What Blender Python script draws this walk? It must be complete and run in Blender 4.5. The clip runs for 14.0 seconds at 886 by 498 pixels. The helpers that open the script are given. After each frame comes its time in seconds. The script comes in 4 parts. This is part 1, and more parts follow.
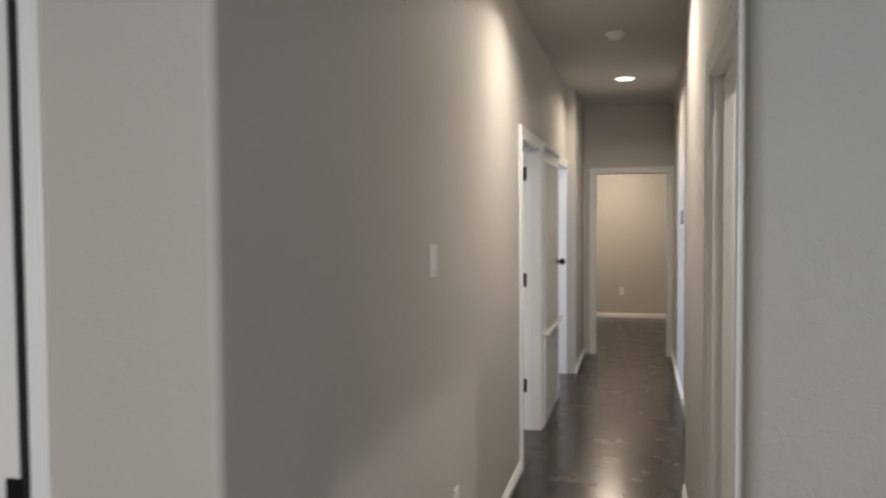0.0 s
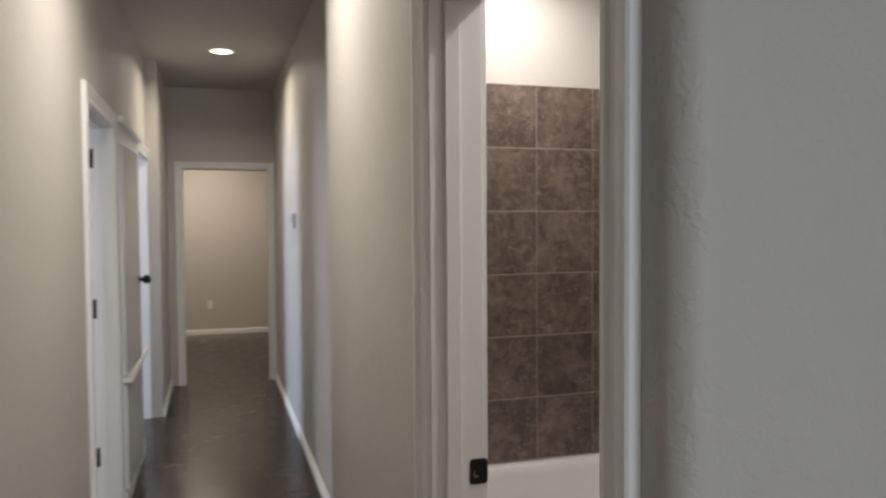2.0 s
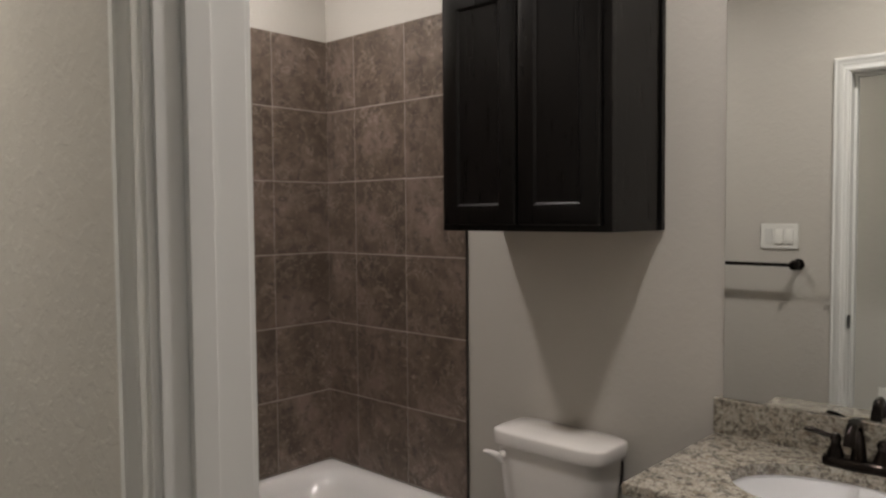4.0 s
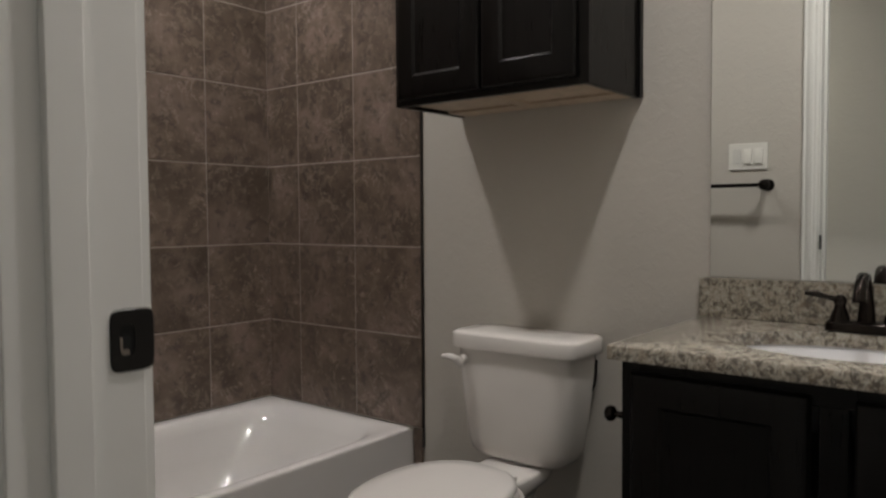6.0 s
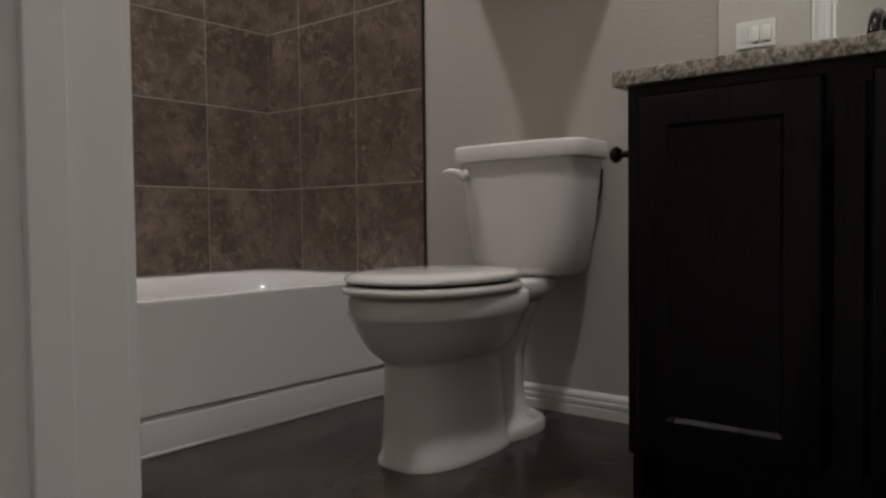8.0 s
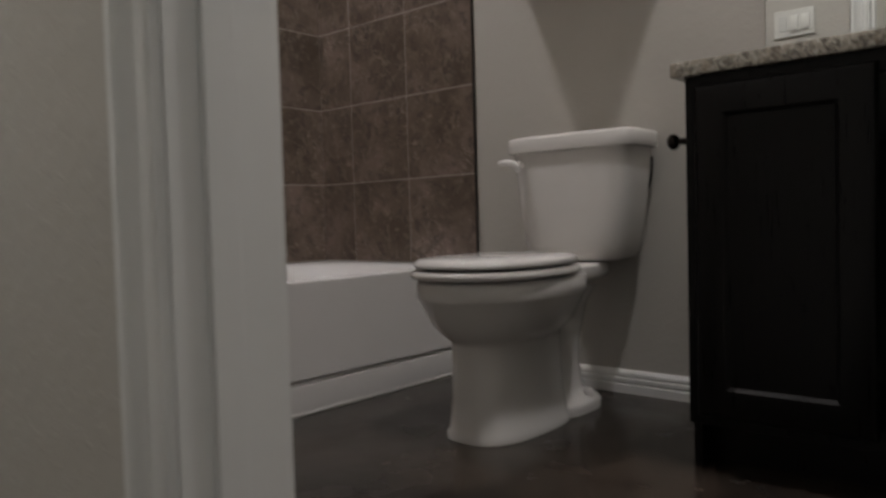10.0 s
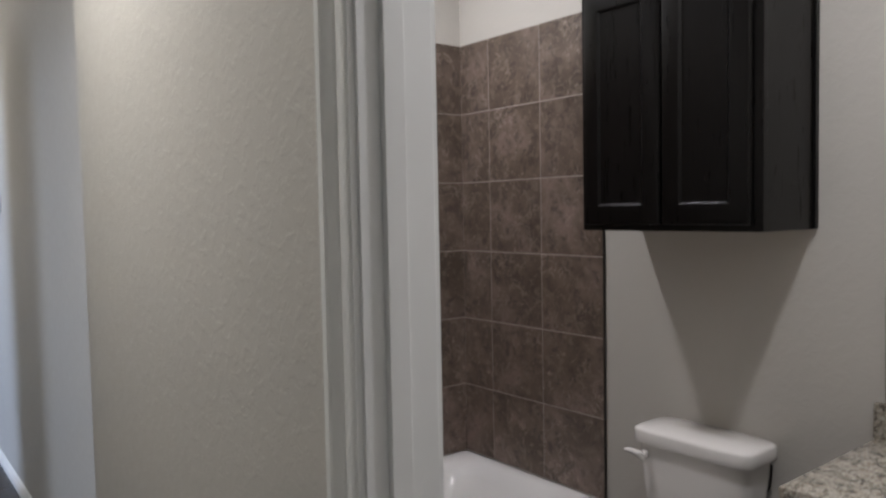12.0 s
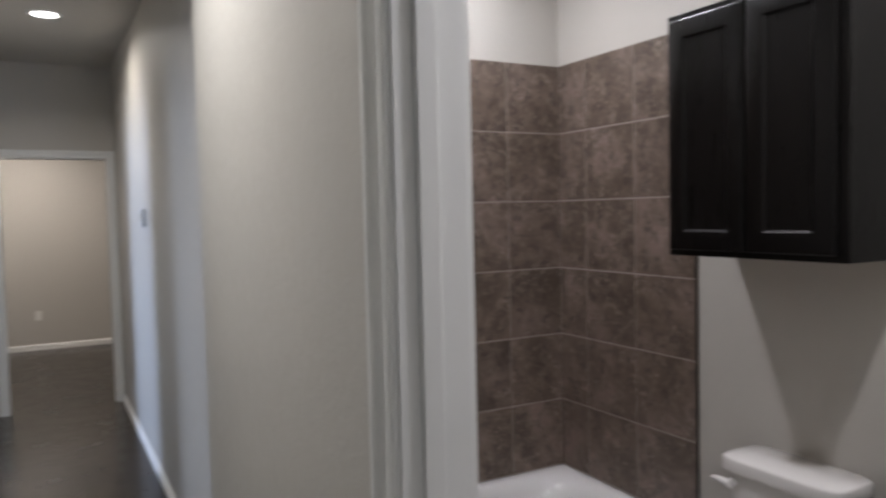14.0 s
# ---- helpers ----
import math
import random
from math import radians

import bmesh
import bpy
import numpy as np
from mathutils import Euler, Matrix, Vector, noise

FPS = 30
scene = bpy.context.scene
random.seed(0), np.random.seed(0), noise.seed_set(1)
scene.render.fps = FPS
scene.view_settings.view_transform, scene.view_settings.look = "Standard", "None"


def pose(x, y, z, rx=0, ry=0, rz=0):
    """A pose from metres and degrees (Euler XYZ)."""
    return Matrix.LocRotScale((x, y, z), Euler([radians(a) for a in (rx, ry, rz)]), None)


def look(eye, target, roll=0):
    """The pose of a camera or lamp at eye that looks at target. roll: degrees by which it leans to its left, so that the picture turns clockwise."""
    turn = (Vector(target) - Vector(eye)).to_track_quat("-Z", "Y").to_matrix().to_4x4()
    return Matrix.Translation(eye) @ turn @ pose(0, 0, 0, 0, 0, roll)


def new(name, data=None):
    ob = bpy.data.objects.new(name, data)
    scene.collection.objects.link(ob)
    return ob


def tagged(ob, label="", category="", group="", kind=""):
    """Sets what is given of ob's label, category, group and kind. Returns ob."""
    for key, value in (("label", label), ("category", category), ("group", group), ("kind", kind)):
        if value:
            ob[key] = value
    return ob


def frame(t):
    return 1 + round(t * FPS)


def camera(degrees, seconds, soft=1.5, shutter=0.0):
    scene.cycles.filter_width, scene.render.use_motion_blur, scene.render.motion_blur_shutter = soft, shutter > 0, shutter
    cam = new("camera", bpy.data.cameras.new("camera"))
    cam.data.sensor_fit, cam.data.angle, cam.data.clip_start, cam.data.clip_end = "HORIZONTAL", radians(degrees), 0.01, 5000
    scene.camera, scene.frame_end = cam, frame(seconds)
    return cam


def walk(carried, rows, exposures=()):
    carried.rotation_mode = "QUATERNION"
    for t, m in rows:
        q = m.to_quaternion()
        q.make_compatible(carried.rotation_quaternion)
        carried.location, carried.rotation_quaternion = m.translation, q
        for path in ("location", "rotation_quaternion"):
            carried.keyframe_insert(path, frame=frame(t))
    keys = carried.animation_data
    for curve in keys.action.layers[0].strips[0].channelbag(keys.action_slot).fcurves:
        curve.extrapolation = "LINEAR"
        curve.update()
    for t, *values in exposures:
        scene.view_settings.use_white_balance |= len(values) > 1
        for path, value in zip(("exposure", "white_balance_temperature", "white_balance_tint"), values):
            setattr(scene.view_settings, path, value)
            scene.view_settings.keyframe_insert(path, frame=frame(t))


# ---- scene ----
cam = camera(61.9, 14.0, 2.4, 0.4)

PATH = [
    (0, (-1.886, -4.523, 1.552), (-2.402, -2.592, 1.475), -0.4),
    (0.5, (-1.931, -4.263, 1.558), (-2.229, -2.286, 1.482), -0.4),
    (1, (-2.021, -3.943, 1.552), (-2.003, -1.944, 1.475), -0.4),
    (1.5, (-2.073, -3.593, 1.546), (-1.735, -1.623, 1.471), -0.4),
    (2, (-2.102, -3.324, 1.552), (-1.511, -1.417, 1.478), -0.4),
    (2.5, (-2.102, -3.084, 1.526), (-1.241, -1.282, 1.456), -0.3),
    (3, (-2.069, -2.9, 1.456), (-0.941, -1.249, 1.409), -0.1),
    (3.2, (-2.066, -2.802, 1.466), (-0.838, -1.224, 1.408), -0.2),
    (5.3, (-1.979, -2.476, 1.292), (-0.422, -1.233, 1.199), -0.6),
    (5.5, (-1.949, -2.438, 1.229), (-0.39, -1.197, 1.138), -0.6),
    (6, (-1.89, -2.407, 1.09), (-0.332, -1.162, 1.004), -0.4),
    (6.5, (-1.859, -2.41, 0.963), (-0.3, -1.164, 0.882), -0.4),
    (7, (-1.852, -2.403, 0.81), (-0.295, -1.156, 0.733), -0.6),
    (7.5, (-1.865, -2.39, 0.681), (-0.31, -1.15, 0.607), -0.7),
    (7.7, (-1.856, -2.396, 0.626), (-0.305, -1.148, 0.555), -0.7),
    (9.8, (-1.948, -2.392, 0.462), (-0.411, -1.106, 0.391), -0.4),
    (10, (-2.0, -2.39, 0.528), (-0.492, -1.076, 0.45), -1.6),
    (10.5, (-2.07, -2.393, 0.727), (-0.678, -0.959, 0.65), -1.0),
    (11, (-2.135, -2.420, 1.021), (-0.809, -0.922, 0.929), -1.6),
    (11.5, (-2.163, -2.519, 1.318), (-0.914, -0.96, 1.187), -0.9),
    (12, (-2.169, -2.574, 1.479), (-0.935, -1.024, 1.375), -1.1),
    (12.5, (-2.181, -2.666, 1.561), (-0.93, -1.102, 1.486), -0.6),
    (13, (-2.198, -2.749, 1.58), (-0.956, -1.177, 1.499), -0.6),
    (13.5, (-2.148, -2.773, 1.581), (-0.924, -1.191, 1.481), -1.1),
    (14, (-2.105, -2.734, 1.56), (-1.151, -0.98, 1.461), -1.3),
]
GAP = [
    (8.75, (-1.895, -2.396, 0.44), (-0.35, -1.13, 0.37), -0.5),
]
walk(cam, [(t, look(eye, target, roll)) for t, eye, target, roll in sorted(PATH + GAP)],
     [(0, 0.31, 6850, 15), (0.5, 0.37, 6800, 15), (1.5, 0.26, 6620, 14), (2.0, 0.17, 6600, 13), (3.0, 0.06, 6700, 13), (5.5, 0.05, 6550, 10), (10.0, 0.05, 6300, 11), (11.0, 0.12, 6200, 11), (12.0, 0.15, 6000, 12), (14.0, 0.2, 5900, 13)])

# ---- world and lamps ----
world = bpy.data.worlds.new("world")
scene.world = world
world.use_nodes = True
wn = world.node_tree.nodes
sky = wn.new("ShaderNodeTexSky")
sky.sky_type, sky.sun_disc, sky.sun_elevation, sky.sun_rotation = "NISHITA", False, radians(38), radians(200)
world.node_tree.links.new(sky.outputs["Color"], wn["Background"].inputs["Color"])
wn["Background"].inputs["Strength"].default_value = 0.1


def area_lamp(name, m, power, color, sx, sy=None, spread=180):
    d = bpy.data.lights.new(name, "AREA")
    d.energy, d.color, d.size, d.spread = power, color, sx, radians(spread)
    if sy:
        d.shape, d.size_y = "RECTANGLE", sy
    else:
        d.shape = "DISK"
    ob = new(name, d)
    ob.matrix_basis = m
    return ob


CEIL = 2.84
for n, (x, y, p, c, sp) in {
    "bath_tub_lamp": (-0.76, -0.43, 13.0, (1.0, 0.952, 0.915), 160),
    "bath_vanity_lamp": (-0.76, -2.14, 13.0, (1.0, 0.952, 0.915), 158),
    "hall_lamp_far": (-2.025, 2.5, 11, (1.0, 0.90, 0.75), 156),
    "hall_lamp_near": (-2.06, -0.7, 14.8, (1.0, 0.945, 0.85), 144),
    # added fill out of view, warms the wall beside the hall's mouth
    "main_room_fill": (-3.1, -5.6, 19, (1.0, 0.91, 0.80), 160),
    "end_room_lamp": (-2.3, 6.3, 34, (1.0, 0.86, 0.70), 160),
}.items():
    area_lamp(n, pose(x, y, CEIL - 0.012), p, c, 0.13, None, sp)
# daylight standing in the window openings
area_lamp("window_light_main", pose(-0.6, -8.92, 1.5, 90, 0, 0), 110, (0.81, 0.905, 1.0), 2.0, 1.5)
area_lamp("window_light_room_one", look((-5.42, 0.15, 1.5), (-4, 0.15, 1.5)), 38, (0.76, 0.85, 1.0), 0.8, 1.2)
area_lamp("window_light_room_two", look((-5.42, 2.55, 1.5), (-4, 2.62, 1.5)), 95, (0.60, 0.74, 1.0), 0.9, 1.2)

# ---- materials ----


def mat(name, color=(0.5, 0.5, 0.5), rough=0.5, metal=0.0, coat=0.0):
    m = bpy.data.materials.new(name)
    m.use_nodes = True
    b = m.node_tree.nodes["Principled BSDF"]
    b.inputs["Base Color"].default_value = (*color, 1)
    b.inputs["Roughness"].default_value = rough
    b.inputs["Metallic"].default_value = metal
    b.inputs["Coat Weight"].default_value = coat
    b.inputs["Coat Roughness"].default_value = 0.05
    return m


class Nodes:
    """Small helper to wire a material."""

    def __init__(self, m):
        self.t = m.node_tree
        self.b = self.t.nodes["Principled BSDF"]
        self.co = self.add("ShaderNodeNewGeometry").outputs["Position"]

    def add(self, kind, **kw):
        n = self.t.nodes.new(kind)
        for k, v in kw.items():
            n.inputs[k.replace("_", " ")].default_value = v
        return n

    def link(self, a, b):
        self.t.links.new(a, b)

    def noise(self, scale, detail=4.0, rough=0.55, dist=0.0, co=None):
        n = self.add("ShaderNodeTexNoise", Scale=scale, Detail=detail, Roughness=rough, Distortion=dist)
        self.link(co or self.co, n.inputs["Vector"])
        return n.outputs["Fac"]

    def ramp(self, fac, stops, smooth="LINEAR"):
        r = self.t.nodes.new("ShaderNodeValToRGB")
        r.color_ramp.interpolation = smooth
        e = r.color_ramp.elements
        while len(e) < len(stops):
            e.new(0.5)
        for el, (p, c) in zip(e, stops):
            el.position = p
            el.color = (*c, 1) if isinstance(c, tuple) else (c, c, c, 1)
        self.link(fac, r.inputs["Fac"])
        return r.outputs["Color"]

    def mix(self, fac, a, b, mode="MIX"):
        n = self.t.nodes.new("ShaderNodeMix")
        n.data_type, n.blend_type = "RGBA", mode
        for sock, v in ((n.inputs[0], fac), (n.inputs[6], a), (n.inputs[7], b)):
            if isinstance(v, (int, float)):
                sock.default_value = v
            elif isinstance(v, tuple):
                sock.default_value = (*v, 1)
            else:
                self.link(v, sock)
        return n.outputs[2]

    def math(self, op, a, b=0.0):
        n = self.t.nodes.new("ShaderNodeMath")
        n.operation = op
        for sock, v in ((n.inputs[0], a), (n.inputs[1], b)):
            if isinstance(v, (int, float)):
                sock.default_value = v
            else:
                self.link(v, sock)
        return n.outputs[0]

    def color(self, c):
        self.link(c, self.b.inputs["Base Color"])

    def rough(self, r):
        self.link(r, self.b.inputs["Roughness"])

    def bump(self, h, strength=0.3, dist=0.002):
        n = self.add("ShaderNodeBump", Strength=strength, Distance=dist)
        self.link(h, n.inputs["Height"])
        self.link(n.outputs["Normal"], self.b.inputs["Normal"])


def wall_paint(name, c, rough=0.55, relief=0.135):
    """Satin paint over a knockdown plaster texture."""
    m = mat(name, c, rough)
    k = Nodes(m)
    dark = tuple(v * 0.94 for v in c)
    k.color(k.mix(k.noise(1.3, 3), dark, c))
    blobs = k.ramp(k.noise(34, 3, 0.6, 0.5), [(0.47, 0.0), (0.58, 1.0)])
    fine = k.noise(160, 3)
    k.bump(k.math("ADD", blobs, k.math("MULTIPLY", fine, 0.3)), relief, 0.0024)
    k.rough(k.ramp(k.noise(30), [(0.3, rough - 0.08), (0.7, rough + 0.08)]))
    return m


WALL = wall_paint("greige wall paint", (0.545, 0.52, 0.475))
HEAVY = wall_paint("greige wall paint on coarse knockdown", (0.545, 0.52, 0.475), 0.55, 0.34)
MID = wall_paint("greige wall paint on knockdown", (0.545, 0.52, 0.475), 0.55, 0.165)
CEILING = wall_paint("ceiling paint", (0.50, 0.478, 0.435), 0.7)


def trim_paint(name, c, rough):
    m = mat(name, c, rough)
    k = Nodes(m)
    k.color(k.mix(k.noise(6, 4), tuple(v * 0.95 for v in c), c))
    k.bump(k.noise(55, 3), 0.08, 0.001)
    return m


TRIM = trim_paint("white trim paint", (0.83, 0.83, 0.81), 0.35)
GLOSS = trim_paint("gloss white door paint", (0.74, 0.75, 0.75), 0.13)
PLASTIC = trim_paint("white switch plastic", (0.80, 0.79, 0.75), 0.3)
CERAMIC = trim_paint("white vitreous china", (0.70, 0.675, 0.645), 0.07)
SEATP = trim_paint("white seat plastic", (0.71, 0.685, 0.66), 0.08)
ACRYL = trim_paint("white tub acrylic", (0.72, 0.70, 0.685), 0.16)
BASIN = trim_paint("white sink china", (0.82, 0.82, 0.83), 0.08)
BLANK = trim_paint("pale grey switch plastic", (0.70, 0.70, 0.67), 0.35)
# flat black that paints the shade in the gap beside the left door
GAP_BLACK = mat("black strip painted as gap shade", (0.010, 0.010, 0.010), 0.7)
CAULK = mat("white caulk", (0.75, 0.74, 0.71), 0.6)


def concrete():
    """Stained and waxed concrete, clouded in browns."""
    m = mat("stained concrete", (0.06, 0.045, 0.035), 0.25)
    k = Nodes(m)
    big = k.noise(1.6, 5, 0.62, 0.6)
    c = k.ramp(big, [(0.30, (0.013, 0.0108, 0.0092)), (0.5, (0.030, 0.0228, 0.0178)), (0.72, (0.066, 0.048, 0.036))])
    mid = k.ramp(k.noise(9, 5, 0.6, 0.8), [(0.35, 0.62), (0.65, 1.15)])
    c = k.mix(1.0, c, mid, "MULTIPLY")
    specks = k.ramp(k.noise(120, 2), [(0.66, 0.0), (0.72, 1.0)])
    k.color(k.mix(k.math("MULTIPLY", specks, 0.35), c, (0.16, 0.12, 0.09)))
    k.rough(k.ramp(k.noise(5, 5, 0.65), [(0.3, 0.12), (0.7, 0.32)]))
    k.bump(k.noise(8, 4, 0.55, 0.4), 0.26, 0.003)
    k.b.inputs["Specular IOR Level"].default_value = 0.42
    return m


CONCRETE = concrete()


def tile_glaze():
    """Brown stone-look ceramic, each tile clouded its own way."""
    m = mat("brown stone-look tile", (0.15, 0.11, 0.09), 0.32)
    k = Nodes(m)
    info = k.add("ShaderNodeObjectInfo")
    shift = k.t.nodes.new("ShaderNodeVectorMath")
    shift.operation = "MULTIPLY_ADD"
    k.link(info.outputs["Random"], shift.inputs[0])
    shift.inputs[1].default_value = (37.0, 19.0, 53.0)
    k.link(k.co, shift.inputs[2])
    co = shift.outputs[0]
    cloud = k.noise(5.5, 3, 0.6, 0.3, co)
    c = k.ramp(cloud, [(0.34, (0.088, 0.069, 0.053)), (0.5, (0.146, 0.113, 0.090)), (0.66, (0.225, 0.176, 0.150))])
    tint = k.ramp(k.noise(4.2, 3, 0.6, 0.4, co), [(0.40, 0.0), (0.58, 1.0)])
    c = k.mix(k.math("MULTIPLY", tint, 0.40), c, (0.118, 0.089, 0.064))
    blotch = k.noise(21, 5, 0.6, 0.4, co)
    c = k.mix(k.math("MULTIPLY", k.ramp(blotch, [(0.36, 1.0), (0.48, 0.0)]), 0.62), c, (0.056, 0.045, 0.037))
    c = k.mix(k.math("MULTIPLY", k.ramp(k.noise(26, 5, 0.62, 0.6, co), [(0.53, 0.0), (0.63, 1.0)]), 0.50), c, (0.245, 0.200, 0.170))
    fleck = k.noise(48, 5, 0.7, 0.6, co)
    # pale flecks of the glaze, also painting lamp glints on its pits
    c = k.mix(k.math("MULTIPLY", k.ramp(fleck, [(0.61, 0.0), (0.66, 1.0)]), 0.55), c, (0.38, 0.325, 0.285))
    c = k.mix(k.math("MULTIPLY", k.ramp(fleck, [(0.34, 1.0), (0.40, 0.0)]), 0.5), c, (0.050, 0.038, 0.029))
    ridge = k.math("ABSOLUTE", k.math("SUBTRACT", k.noise(7.5, 4, 0.6, 0.6, co), 0.5))
    vein = k.math("MULTIPLY", k.ramp(ridge, [(0.004, 1.0), (0.014, 0.0)]), k.ramp(k.noise(6, 2, 0.5, 0.0, co), [(0.48, 0.0), (0.58, 0.36)]))
    c = k.mix(vein, c, (0.42, 0.36, 0.32))
    tone = k.ramp(info.outputs["Random"], [(0.0, 0.86), (1.0, 1.02)])
    k.color(k.mix(1.0, k.mix(1.0, c, (1.04, 1.0, 0.985), "MULTIPLY"), tone, "MULTIPLY"))
    k.rough(k.ramp(blotch, [(0.3, 0.34), (0.7, 0.48)]))
    k.bump(k.noise(46, 6, 0.72, 0.5, co), 0.50, 0.002)
    return m


TILE = tile_glaze()
GROUT = mat("grey grout", (0.40, 0.37, 0.345), 0.85)
_k = Nodes(GROUT)
_k.color(_k.mix(_k.noise(30), (0.30, 0.265, 0.24), (0.52, 0.475, 0.44)))
EDGE = mat("dark bronze tile edge trim", (0.040, 0.034, 0.030), 0.45, 0.3)


def espresso():
    m = mat("espresso stained wood", (0.012, 0.009, 0.008), 0.32)
    k = Nodes(m)
    mp = k.add("ShaderNodeMapping")
    mp.inputs["Scale"].default_value = (1, 1, 0.06)
    k.link(k.co, mp.inputs["Vector"])
    grain = k.noise(110, 5, 0.6, 0.3, mp.outputs["Vector"])
    k.color(k.ramp(grain, [(0.3, (0.0028, 0.0025, 0.0024)), (0.7, (0.0050, 0.0043, 0.0039))]))
    k.b.inputs["Specular IOR Level"].default_value = 0.22
    k.rough(k.ramp(grain, [(0.3, 0.26), (0.7, 0.36)]))
    k.bump(grain, 0.05, 0.001)
    return m


ESP = espresso()
RAWWOOD = mat("unfinished pale plywood", (0.52, 0.42, 0.31), 0.6)
_k = Nodes(RAWWOOD)
_k.color(_k.ramp(_k.noise(24, 4), [(0.3, (0.46, 0.37, 0.27)), (0.7, (0.58, 0.47, 0.36))]))


BAREWOOD = mat("bare chiselled wood", (0.21, 0.175, 0.145), 0.8)


def granite():
    m = mat("speckled granite", (0.4, 0.36, 0.3), 0.14)
    k = Nodes(m)
    base = k.ramp(k.noise(120, 5, 0.7, 0.4), [(0.34, (0.20, 0.172, 0.135)), (0.48, (0.35, 0.318, 0.262)), (0.64, (0.47, 0.442, 0.378))])
    dark = k.ramp(k.noise(58, 5, 0.72, 0.6), [(0.485, 0.0), (0.575, 1.0)])
    c = k.mix(k.math("MULTIPLY", dark, 0.80), base, (0.062, 0.052, 0.043))
    brown = k.ramp(k.noise(38, 3), [(0.52, 0.0), (0.66, 1.0)])
    c = k.mix(k.math("MULTIPLY", brown, 0.35), c, (0.22, 0.16, 0.11))
    white = k.ramp(k.noise(150, 3), [(0.60, 0.0), (0.68, 1.0)])
    k.color(k.mix(k.math("MULTIPLY", white, 0.55), c, (0.56, 0.54, 0.48)))
    return m


GRANITE = granite()
BRONZE = mat("oil rubbed bronze", (0.030, 0.025, 0.022), 0.17, 0.9)
BLACK = mat("black painted metal", (0.012, 0.011, 0.010), 0.4, 0.4)
# paints the shade in narrow openings; also backs the mirror
DARK = mat("near-black gap shade and mirror backing", (0.01, 0.01, 0.01), 0.9)
GREYM = mat("satin nickel", (0.45, 0.43, 0.40), 0.35, 0.9)
MIRROR = mat("mirror glass", (0.90, 0.92, 0.90), 0.0, 1.0)
LENS = mat("glowing lamp lens", (0.9, 0.9, 0.9), 0.4)
LENS.node_tree.nodes["Principled BSDF"].inputs["Emission Color"].default_value = (1.0, 0.93, 0.82, 1)
LENS.node_tree.nodes["Principled BSDF"].inputs["Emission Strength"].default_value = 6.0
GLASS = mat("window glass", (1, 1, 1), 0.0)
GLASS.node_tree.nodes["Principled BSDF"].inputs["Transmission Weight"].default_value = 1.0
THERM = mat("grey thermostat plastic", (0.56, 0.56, 0.56), 0.4)

# ---- mesh helpers ----


def box(bm, x0, x1, y0, y1, z0, z1, bevel=0.0, seg=2):
    m = Matrix.LocRotScale(((x0 + x1) / 2, (y0 + y1) / 2, (z0 + z1) / 2), None, (abs(x1 - x0), abs(y1 - y0), abs(z1 - z0)))
    r = bmesh.ops.create_cube(bm, size=1, matrix=m)
    if bevel:
        edges = list({e for v in r["verts"] for e in v.link_edges})
        bmesh.ops.bevel(bm, geom=edges, offset=bevel, segments=seg, affect="EDGES", profile=0.6)
    return bm


def boxes(*bs, bevel=0.0):
    bm = bmesh.new()
    for b in bs:
        box(bm, *b, bevel=bevel)
    return bm


def cyl(bm, a, b, r0, r1=None, seg=20):
    a, b = Vector(a), Vector(b)
    d = b - a
    q = d.to_track_quat("Z", "Y").to_matrix().to_4x4()
    bmesh.ops.create_cone(bm, cap_ends=True, segments=seg, radius1=r0, radius2=r0 if r1 is None else r1, depth=d.length,
                          matrix=Matrix.Translation((a + b) / 2) @ q)
    return bm


def ball(bm, c, r, sx=1, sy=1, sz=1, seg=16):
    bmesh.ops.create_uvsphere(bm, u_segments=seg, v_segments=seg // 2, radius=r, matrix=Matrix.Translation(c) @ Matrix.Diagonal((sx, sy, sz, 1)))
    return bm


def loft(bm, rings, cap0=True, cap1=True):
    """Joins rings of points, all of the same count."""
    loops = [[bm.verts.new(p) for p in ring] for ring in rings]
    n = len(loops[0])
    for a, b in zip(loops, loops[1:]):
        for i in range(n):
            bm.faces.new((a[i], a[(i + 1) % n], b[(i + 1) % n], b[i]))
    if cap0:
        bm.faces.new(reversed(loops[0]))
    if cap1:
        bm.faces.new(loops[-1])
    bmesh.ops.recalc_face_normals(bm, faces=bm.faces)
    return loops


def super_ring(cx, cy, z, rx, ry, power=2.0, n=40, back=None):
    """A ring shaped between an ellipse (2) and a rectangle (large); back: a power of its own for the +x half."""
    out = []
    for i in range(n):
        a = 2 * math.pi * i / n
        c, s = math.cos(a), math.sin(a)
        p = back if back and c > 0 else power
        out.append((cx + rx * math.copysign(abs(c) ** (2 / p), c), cy + ry * math.copysign(abs(s) ** (2 / p), s), z))
    return out


def tube(bm, pts, r, seg=12):
    """A round bar through the points; r: one radius or one a point."""
    rs = r if isinstance(r, (list, tuple)) else [r] * len(pts)
    pts = [Vector(p) for p in pts]
    rings, side = [], None
    for i, p in enumerate(pts):
        d = (pts[min(i + 1, len(pts) - 1)] - pts[max(i - 1, 0)]).normalized()
        side = d.orthogonal().normalized() if side is None else (side - d * side.dot(d)).normalized()
        up = d.cross(side)
        rings.append([p + rs[i] * (math.cos(t) * side + math.sin(t) * up) for t in (2 * math.pi * k / seg for k in range(seg))])
    loft(bm, rings)
    return bm


